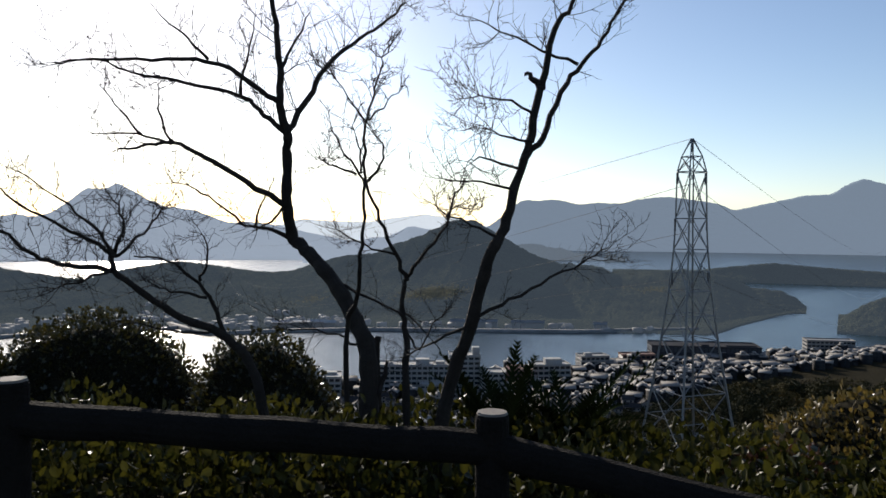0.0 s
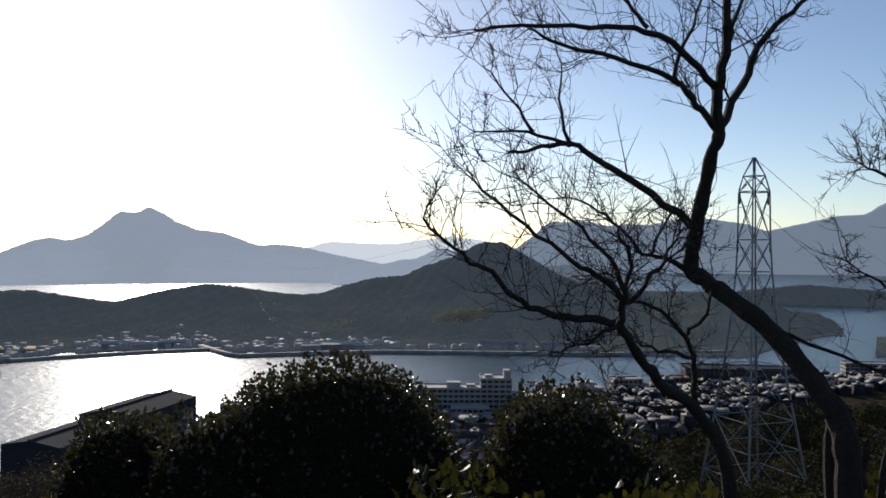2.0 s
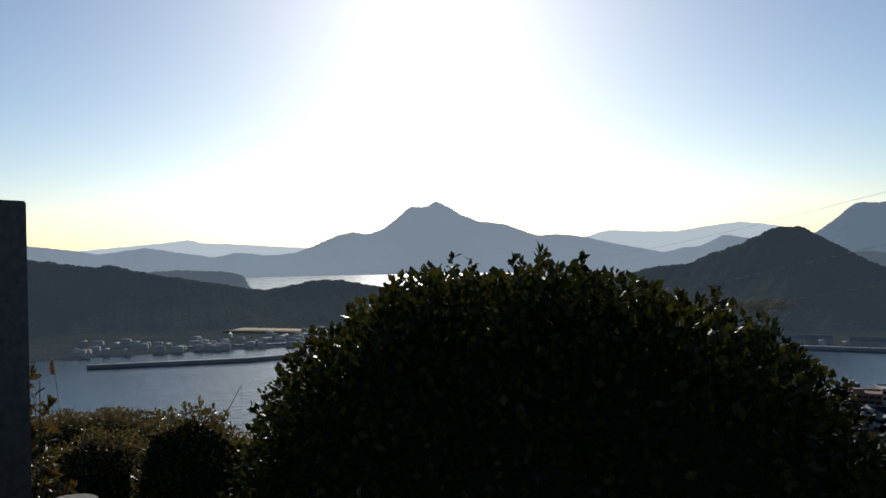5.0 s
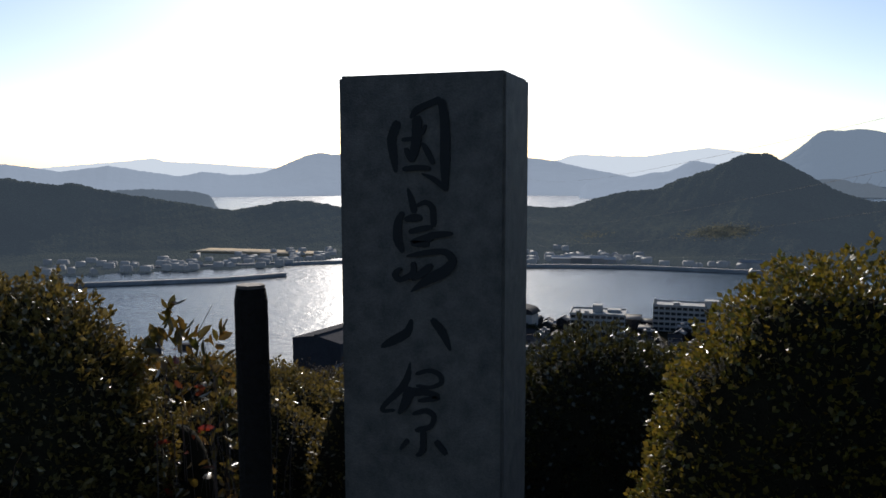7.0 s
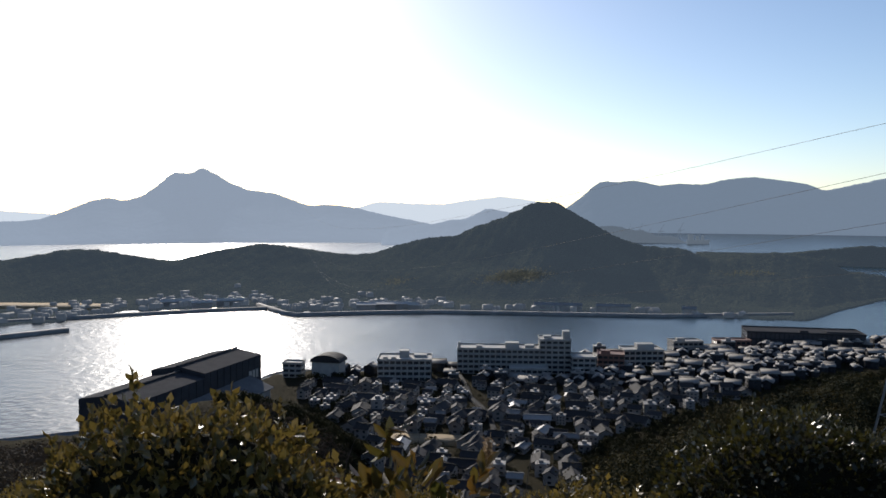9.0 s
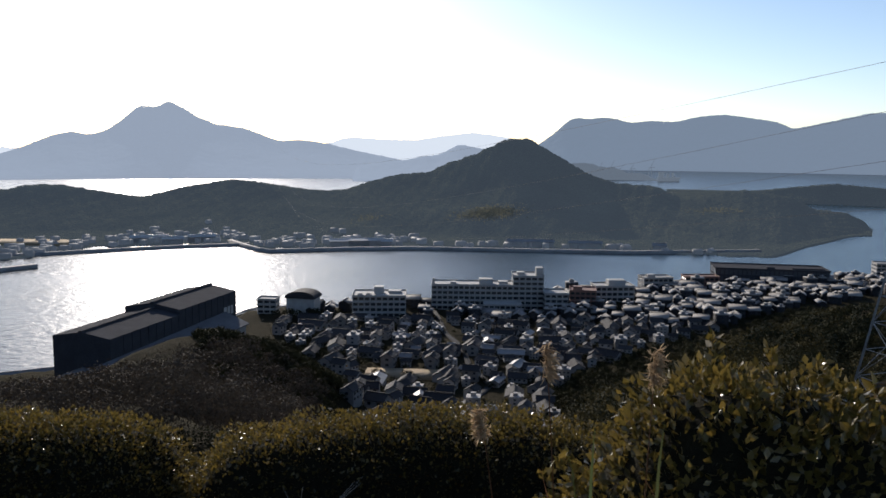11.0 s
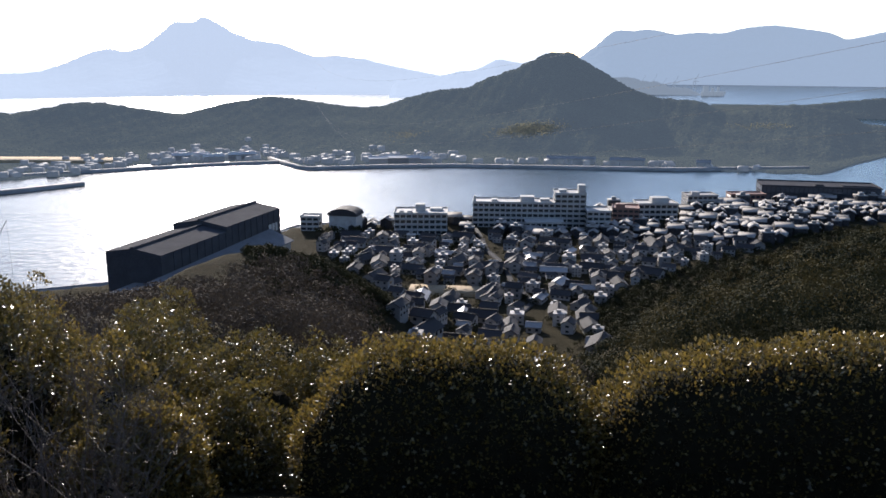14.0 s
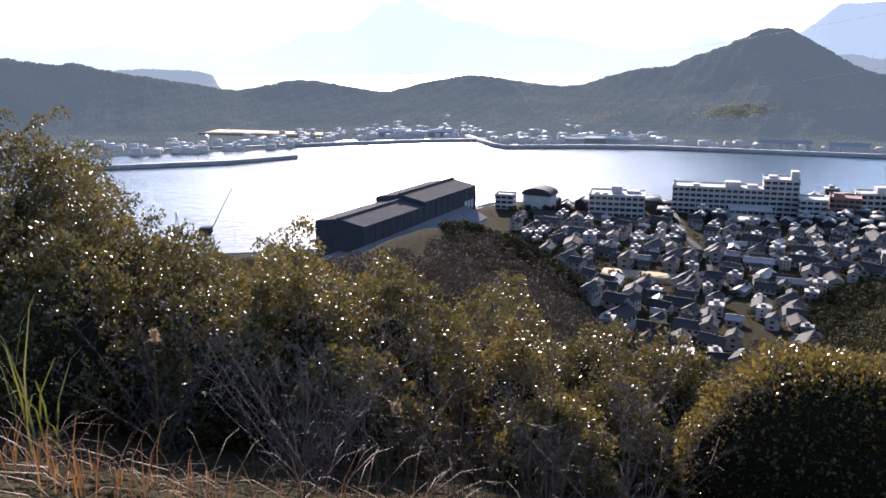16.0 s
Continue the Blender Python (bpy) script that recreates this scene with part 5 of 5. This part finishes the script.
# ---- bamboo groves on the island ----
def grove(label, a0, a1, e0, e1, n, seed):
    """Pale tufts on the island's near slope within a spread of directions."""
    rng = np.random.default_rng(seed)
    P = []
    for _ in range(n):
        u, v = rng.normal(0, 0.4), rng.normal(0, 0.4)
        a, e = radians((a0 + a1) / 2 + (a1 - a0) / 2 * (u + 0.4 * v)), (e0 + e1) / 2 + (e1 - e0) / 2 * v
        d = Vector((math.sin(a), math.cos(a), e)).normalized()
        hit, place, _, _ = main_island.ray_cast(Vector((-10, 6.5, 0.8)), d)
        if hit:
            P.append(tuple(place))
    P = np.array(P) + rng.normal(0, 0.8, (len(P), 3))
    v, f = leaf_arrays(P, np.tile((0, -0.5, 1.0), (len(P), 1)), 1.7, rng, 0.4, 1.0)
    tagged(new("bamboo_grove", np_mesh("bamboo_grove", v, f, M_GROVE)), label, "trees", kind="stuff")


# Emission repeats the island's painted haze so the tufts sit within it.
M_GROVE = material("bamboo", (0.15, 0.135, 0.08), 0.8, 0.4, 0.05, (0.09, 0.085, 0.055), island=0.6, through_light=0.5, bump=0, haze_glow=(0.03, 0.039, 0.045))
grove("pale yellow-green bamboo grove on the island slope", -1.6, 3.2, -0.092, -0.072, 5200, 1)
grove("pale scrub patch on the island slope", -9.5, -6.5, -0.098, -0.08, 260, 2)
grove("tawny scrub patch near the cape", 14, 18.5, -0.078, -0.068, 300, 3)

# ---- distant ship and yard cranes ----
def yard_crane(x, y, h):
    ob = thing("yard_crane", "hazy far shipyard gantry crane", "crane", (x, y, SEA + 2), 0, "far cranes")
    bm = bmesh.new()
    for s in (-1, 1):
        tube(bm, [(s * 7, 0, -2), (s * 3, 0, h * 0.6)], [1.1, 0.9], 4)
    tube(bm, [(-4, 0, h * 0.6), (16, 0, h * 0.62)], [1.2, 0.9], 4)
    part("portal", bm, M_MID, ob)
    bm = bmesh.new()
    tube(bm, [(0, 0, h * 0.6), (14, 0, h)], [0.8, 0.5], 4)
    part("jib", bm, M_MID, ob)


# Cranes and ship take their haze from the emission of M_MID.
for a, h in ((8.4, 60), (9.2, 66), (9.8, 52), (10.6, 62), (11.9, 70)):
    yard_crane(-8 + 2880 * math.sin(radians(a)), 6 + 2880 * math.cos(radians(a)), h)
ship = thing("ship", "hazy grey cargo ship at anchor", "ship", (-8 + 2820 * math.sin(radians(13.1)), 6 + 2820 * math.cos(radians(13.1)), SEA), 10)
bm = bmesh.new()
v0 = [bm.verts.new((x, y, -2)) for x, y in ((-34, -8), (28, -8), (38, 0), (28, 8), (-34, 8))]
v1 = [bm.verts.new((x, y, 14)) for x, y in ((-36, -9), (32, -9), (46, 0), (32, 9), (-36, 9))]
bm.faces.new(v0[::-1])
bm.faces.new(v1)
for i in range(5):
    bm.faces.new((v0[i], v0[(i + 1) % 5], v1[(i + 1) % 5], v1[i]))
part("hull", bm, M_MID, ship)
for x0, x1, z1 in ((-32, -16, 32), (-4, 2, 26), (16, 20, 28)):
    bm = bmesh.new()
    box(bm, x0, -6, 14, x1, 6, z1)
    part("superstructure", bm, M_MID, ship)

# ---- woods on the slopes ----
def woods(name, label, spots, mat, per, size, seed):
    """Tree crowns as clumps of leaf tufts over short trunks: spots of x, y, radius, height."""
    rng = np.random.default_rng(seed)
    P, N, S = [], [], []
    for x, y, r, h in spots:
        leaf = min(size * r, 0.0024 * math.hypot(x + 12, y - 7) + 0.05)
        m = int(per * min(3.5, (size * r / leaf) ** 1.6))
        u = unit(rng.normal(0, 1, (m, 3)))
        u[:, 2] = np.abs(u[:, 2]) * 1.1 - 0.25
        p = u * np.array((r, r, r * 0.9)) * (0.72 + 0.38 * rng.random((m, 1)))
        p *= (1 + 0.3 * lumps(u[:, 0] * 3 + x, u[:, 1] * 3 + y, u[:, 2] * 3))[:, None]
        P.append(p + np.array((x, y, float(ground_height(x, y)) + h)))
        N.append(u)
        S.append(np.full(m, leaf))
    p, n, z = np.concatenate(P), np.concatenate(N), np.concatenate(S)[:, None]
    d = unit(np.cross(n, rng.normal(0, 1, n.shape)) + rng.normal(0, 0.35, n.shape))
    w = unit(np.cross(n, d) + rng.normal(0, 0.3, n.shape)) * 0.45
    v = np.stack([p - d * z * 0.55, p + w * z, p + d * z * 0.55, p - w * z], 1).reshape(-1, 3)
    i = np.arange(len(p))[:, None] * 4
    return tagged(new(name, np_mesh(name, v, np.concatenate([i + (0, 1, 2), i + (0, 2, 3)], 1).reshape(-1, 3), mat)), label, "trees", kind="stuff")


def wooded(x, y):
    az_c = math.degrees(math.atan2(x + 14.6, y - 6.8))
    if y < 330:
        if az_c > 6.2 + max(0, y - 350) * 0.08 or az_c < -9.5 or y < 250:
            return True
        return False
    return az_c > 6.5 + (y - 350) * 0.085 and y < 520 or (az_c < -9.5 - (y - 340) * 0.06 and y < 360 and x > -140)


def clear_view(x, y, r, h):
    """Woods stay below the sight line into the valley from the path."""
    a = math.degrees(math.atan2(x + 14.6, y - 6.8))
    top = (float(ground_height(x, y)) + h + r * 0.9 - 0.8) / math.hypot(x + 14.6, y - 6.8)
    if y < 80 and 20 < a < 36:
        return top < -0.283
    return top < np.interp(a, [-40, -30, -22, -17, -12, -8.5, 5, 15, 25, 40], [-0.25, -0.265, -0.25, -0.225, -0.27, -0.385, -0.37, -0.235, -0.168, -0.15])


crowns = collections.defaultdict(list)
tries = 0
spots = []
while len(spots) < 2600 and tries < 9000:
    y = 60 + 470 * rnd.random() ** 1.2
    x = -14 + (y + 30) * rnd.uniform(-0.75, 0.78)
    if wooded(x, y) and y < SHORE(x) - 30 and not (-215 < x < -135 and 300 < y < 440):
        r = rnd.uniform(1.9, 5.0)
        h = r * rnd.uniform(0.35, 1.3)
        if clear_view(x, y, r, h):
            near = [q for q in crowns[int(x // 10), int(y // 10)] if math.hypot(q[0] - x, q[1] - y) < 0.5 * (q[2] + r)]
            tries += 1
            if not near:
                spots.append((x, y, r, h))
                for i in (-1, 0, 1):
                    for j in (-1, 0, 1):
                        crowns[int(x // 10) + i, int(y // 10) + j].append((x, y, r))
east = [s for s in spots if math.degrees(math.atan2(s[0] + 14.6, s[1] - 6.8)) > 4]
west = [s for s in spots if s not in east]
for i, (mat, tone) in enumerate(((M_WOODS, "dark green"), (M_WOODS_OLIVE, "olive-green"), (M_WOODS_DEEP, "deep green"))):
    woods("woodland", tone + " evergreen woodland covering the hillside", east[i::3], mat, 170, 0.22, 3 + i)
woods("woodland", "grey-brown winter woodland on the hillside", west, M_WOODS_BROWN, 150, 0.22, 8)
spots = []
while len(spots) < 900:
    y = 15.2 + 50 * rnd.random() ** 1.3
    x = -14 + (y + 10) * rnd.uniform(-0.95, 0.95)
    if y > 16.5 + 6 * (x > -10) * (x < 4):
        r = rnd.uniform(0.5, 1.3) * (0.6 + y / 90)
        if clear_view(x, y, r, r * 0.35) or x > 22:
            spots.append((x, y, r, r * 0.35))
spots_town = [(x + rnd.uniform(-6, 6), y + rnd.uniform(-6, 6), rnd.uniform(1.0, 2.4), 1.2) for x, y in rnd.choices(cells, k=2600)]
spots_town = [s for s in spots_town if -12 < math.degrees(math.atan2(s[0] + 14.6, s[1] - 6.8)) < 6 + max(0, s[1] - 350) * 0.08 and s[1] < SHORE(s[0]) - 15]
spots_town += [(-146 - 0.2 * u + v, 428 - u, rnd.uniform(1.4, 2.8), 0.8) for u, v in [(rnd.uniform(-8, 140), rnd.uniform(30, 62)) for _ in range(320)]]
for _ in range(1500):
    x, y = rnd.uniform(-165, -55), rnd.uniform(205, 345)
    g = float(ground_height(x, y))
    if -19.5 < math.degrees(math.atan2(x + 14.6, y - 6.8)) < -9.3 and (g + 2.5) / math.hypot(x + 14.6, y - 6.8) < -0.205:
        spots_town.append((x, y, rnd.uniform(1.5, 2.6), 0.9))
for _ in range(900):
    y = rnd.uniform(250, 540)
    a = radians(6.3 + max(0.0, y - 350) * 0.082 + rnd.uniform(-0.4, 6.5))
    x = -14.6 + (y - 6.8) * math.tan(a)
    if y < SHORE(x) - 40:
        spots_town.append((x, y, rnd.uniform(1.6, 2.8), 1.0))
spots_town += [(-122 + rnd.uniform(-14, 14), 488 + rnd.uniform(-6, 4), rnd.uniform(2.5, 4), 3) for _ in range(14)]
woods("garden_trees", "dark garden trees between the town houses", spots_town, M_WOODS, 110, 0.26, 6)
for _ in range(2600):
    x, y = rnd.uniform(2, 55), rnd.uniform(34, 92)
    r = rnd.uniform(0.5, 1.1)
    if math.hypot(x - 18.9, y - 65.2) > 3.5 and (float(ground_height(x, y)) + r * 0.9 - 0.8) / math.hypot(x + 14.6, y - 6.8) < -0.25:
        spots.append((x, y, r, r * 0.2))
spots = spots[:2400]
woods("brushwood", "olive and brown brushwood on the upper slope", spots, M_WOODS, 160, 0.17, 4)


# ---- grass, plumes and small plants ----
def blades(name, label, category, spots, mat, length, width, seed, lean=0.5, kind="stuff"):
    """Thin bent blades from the ground: spots of x, y and number."""
    rng = np.random.default_rng(seed)
    v, f = [], []
    for x, y, n, rad in spots:
        for _ in range(n):
            px, py = x + rng.normal(0, rad), y + rng.normal(0, rad)
            g = float(ground_height(px, py)) - 0.02
            a, ln, le = rng.uniform(0, 6.28), length * rng.uniform(0.5, 1.25), lean * rng.uniform(0.2, 1.4)
            dx, dy = math.cos(a), math.sin(a)
            o = len(v)
            for t, w in ((0, 1), (0.5, 0.8), (0.85, 0.45)):
                out = le * ln * t * t
                for s in (-1, 1):
                    v.append((px + dx * out - dy * s * width * w, py + dy * out + dx * s * width * w, g + ln * t * (1 - 0.25 * le * t)))
            out = le * ln * 1.1
            v.append((px + dx * out, py + dy * out, g + ln * (0.98 - 0.35 * le)))
            f += [(o, o + 1, o + 3), (o, o + 3, o + 2), (o + 2, o + 3, o + 5), (o + 2, o + 5, o + 4), (o + 4, o + 5, o + 6)]
    return tagged(new(name, np_mesh(name, v, f, mat)), label, category, kind=kind)


blades("dry_grass", "orange-brown dry grass along the edge of the path", "grass", [(-20.6 + 0.32 * i, 9.5 + 0.25 * math.sin(i * 1.9), 34, 0.16) for i in range(10)] + [(-22.5 + 0.3 * i, 9.3 + 0.03 * i, 30, 0.15) for i in range(7)], M_GRASS, 0.34, 0.004, 1, 0.9)
blades("dry_grass", "straw-coloured tussocks beside the golden shrub", "grass", [(-12.9 + 0.12 * i, 8.9 + 0.1 * (i % 3), 22, 0.08) for i in range(9)], M_GRASS, 0.75, 0.004, 2, 0.5)
blades("green_grass", "yellow-green strap leaves on the bank", "grass", [(-21.5, 10.1, 14, 0.07), (-12.75, 8.75, 26, 0.08)], M_STRAP, 0.9, 0.008, 3, 0.5)
blades("weeds", "tall reddish-brown weed stems on the slope", "weeds", [(-18.6 - 0.22 * i, 10.7 + 0.3 * math.sin(i * 2.3), 26, 0.14) for i in range(8)], M_TWIG, 0.85, 0.0025, 4, 0.4)
blades("weeds", "reddish dry weed stems behind the stake", "weeds", [(-10.9 - 0.13 * i, 9.9 + 0.2 * math.sin(i * 1.7), 14, 0.12) for i in range(7)], M_TWIG, 1.1, 0.003, 5, 0.25)


def plume(x, y, top, bend, seed, scale=1.0):
    """A pampas stalk with a drooping feathery head."""
    rng = np.random.default_rng(seed)
    g = float(ground_height(x, y))
    ob = thing("pampas_grass", "dry pampas stalk with a pale feathery plume", "grass", (x, y, g), rng.uniform(0, 360), "pampas plumes")
    h = top - g
    pts = [(bend * t * t, 0, h * t) for t in np.linspace(0, 1, 9)]
    bm = bmesh.new()
    tube(bm, pts, [0.004 - 0.0025 * i / 8 for i in range(9)], 5)
    part("stalk", bm, M_GRASS, ob)
    n = 300
    t = rng.uniform(0.92, 1.0, n)
    p = np.stack([bend * t * t + rng.normal(0, 0.008, n), rng.normal(0, 0.008, n), h * t], 1)
    v, f = leaf_arrays(p, np.tile((0.6, 0.0, 0.3), (n, 1)), 0.03 * scale, rng, 0.035, 0.5, -0.3)
    part_np("plume", v, f, M_PLUME, ob)


for i, (x, y, top, bend) in enumerate(((-12.62, 9.2, 0.24, 0.06), (-12.85, 9.3, 0.2, -0.06), (-13.02, 9.2, 0.06, 0.12), (-13.0, 8.9, -0.18, 0.1), (-20.95, 12.4, -1.66, 0.1), (-21.6, 12.7, -1.7, 0.08),
                                       (-11.1, 10.3, -0.18, 0.1), (-19.4, 10.6, -1.0, 0.08), (-20.9, 10.4, -0.75, 0.1))):
    plume(x, y, top, bend, 50 + i)


def twiggy(label, x, y, h, n, seed, mat, spread=0.5):
    rng = random.Random(seed)
    g = float(ground_height(x, y))
    ob = thing("dry_weed", label, "weed", (x, y, g), 0, "dry weeds")
    for _ in range(n):
        bm = bmesh.new()
        d = Vector((rng.gauss(0, spread), rng.gauss(0, spread), 1)).normalized()
        p = Vector((rng.gauss(0, 0.06), rng.gauss(0, 0.06), 0))
        ln = h * rng.uniform(0.6, 1.1)
        pts = [p + d * ln * t + Vector((rng.gauss(0, 0.012), rng.gauss(0, 0.012), 0)) for t in (0, 0.3, 0.6, 0.85, 1)]
        tube(bm, pts, [0.003, 0.0027, 0.0023, 0.0016, 0.0008], 4)
        for q in pts[1:]:
            for _ in range(4):
                e = q + Vector((rng.gauss(0, 0.09), rng.gauss(0, 0.09), rng.uniform(0.02, 0.15)))
                tube(bm, [q, (q + e) / 2 + Vector((0, 0, 0.01)), e], [0.0017, 0.0014, 0.0007], 3)
                for _ in range(2):
                    w = e + Vector((rng.gauss(0, 0.03), rng.gauss(0, 0.03), rng.uniform(0.0, 0.05)))
                    tube(bm, [(q + e) / 2 + Vector((0, 0, 0.01)), w], [0.0011, 0.0006], 3)
        tagged(part("stem", bm, mat, ob), kind="stuff")


M_FLUFF = material("pale_seed_stem", (0.26, 0.22, 0.18), 0.9, 0.4, 12, bump=0)
twiggy("pale dry branching weed with fluffy seed stems", -13.6, 8.85, 0.55, 11, 1, M_FLUFF, 0.4)
twiggy("pale dry branching weed with fluffy seed stems", -14.35, 9.2, 0.36, 6, 2, M_FLUFF, 0.3)
for i, (x, y, h) in enumerate(((-18.7, 11.2, 1.3), (-19.4, 11.5, 1.2), (-20.2, 10.9, 1.2), (-18.2, 10.6, 0.9), (-21.2, 10.9, 1.1), (-19.8, 10.2, 0.9))):
    twiggy("bare pinkish-brown twiggy shrub on the slope", x, y, h, 12, 10 + i, M_TWIG, 0.4)

M_DARKRED = material("dark_red_leaf", (0.09, 0.03, 0.02), 0.3, 0.5, 3, (0.04, 0.03, 0.012), island=0.7, through_light=0.25, bump=0)
# low glossy plants under the trees
rng = np.random.default_rng(9)
n = 15000
px = rng.uniform(-3.6, 2.5, n)
py = rng.uniform(6.85, 8.6, n) - 0.2 * np.clip(px + 1, 0, 4)
pz = ground_height(px, py) + rng.uniform(0.05, 0.56, n) * (0.78 + 0.3 * lumps(px, py, 0, 3)) - 0.07 * np.clip(px + 1.5, 0, 4)
v, f = leaf_arrays(np.stack([px, py, pz], 1), np.tile((0, 0, 1.0), (n, 1)), 0.06, rng, 0.33, 1.2)
tagged(new("ground_cover", np_mesh("ground_cover", v, f, M_LEAF_SHADE)), "low glossy ivy-like plants under the bare trees", "plants", kind="stuff")
bush("low red-leaved shrub beyond the fence", 0.75, 8.1, -1.25, 0.55, 0.4, 0.62, 2200, 0.045, M_DARKRED, seed=70, rough=0.15, core=0.8)
bush("olive-green low shrub beyond the fence", 2.2, 9.2, -1.6, 1.1, 0.8, 1.0, 6000, 0.05, M_LEAF_OLIVE, seed=71, rough=0.15)
bush("olive-green low shrub beyond the fence", 3.8, 10.8, -2.2, 1.4, 1.0, 1.35, 7000, 0.055, M_LEAF_OLIVE, seed=72, rough=0.15)


def sago(x, y, seed, h):
    """A palm-like cycad: a stout stem and arching fronds, each with leaflets."""
    rng = random.Random(seed)
    g = float(ground_height(x, y))
    ob = thing("cycad", "dark green cycad with arching feathery fronds", "plant", (x, y, g), 0, "cycads")
    bm = bmesh.new()
    tube(bm, [(0, 0, -0.05), (0, 0, h * 0.3), (0, 0, h * 0.42)], [0.1, 0.11, 0.06], 10)
    part("stem", bm, M_BARK, ob)
    for i in range(26):
        a, rise = i * 2.4, rng.uniform(0.15, 0.6)
        bm = bmesh.new()
        ln = rng.uniform(0.4, 0.58)
        pts = [Vector((math.cos(a) * ln * t, math.sin(a) * ln * t, h * 0.4 + rise * t * 1.4 - 0.5 * t * t * (1 - rise))) for t in [j / 16 for j in range(17)]]
        side = Vector((-math.sin(a), math.cos(a), 0))
        rim = [[bm.verts.new(p + side * s * (0.006 - 0.0003 * j)) for j, p in enumerate(pts)] for s in (-1, 1)]
        for j in range(16):
            bm.faces.new((rim[0][j], rim[0][j + 1], rim[1][j + 1], rim[1][j]))
            for s in (0, 1):
                d = (pts[j + 1] - pts[j]).normalized()
                tip = (rim[s][j].co + rim[s][j + 1].co) / 2 + (side * (2 * s - 1) * 0.8 + d * 0.7 + Vector((0, 0, 0.3))) * 0.13 * (1.1 - j / 18)
                bm.faces.new((rim[s][j], rim[s][j + 1], bm.verts.new(tip)))
        part("frond", bm, M_CYCAD, ob)


sago(-0.85, 8.0, 1, 0.5)
sago(-0.42, 8.15, 2, 0.42)
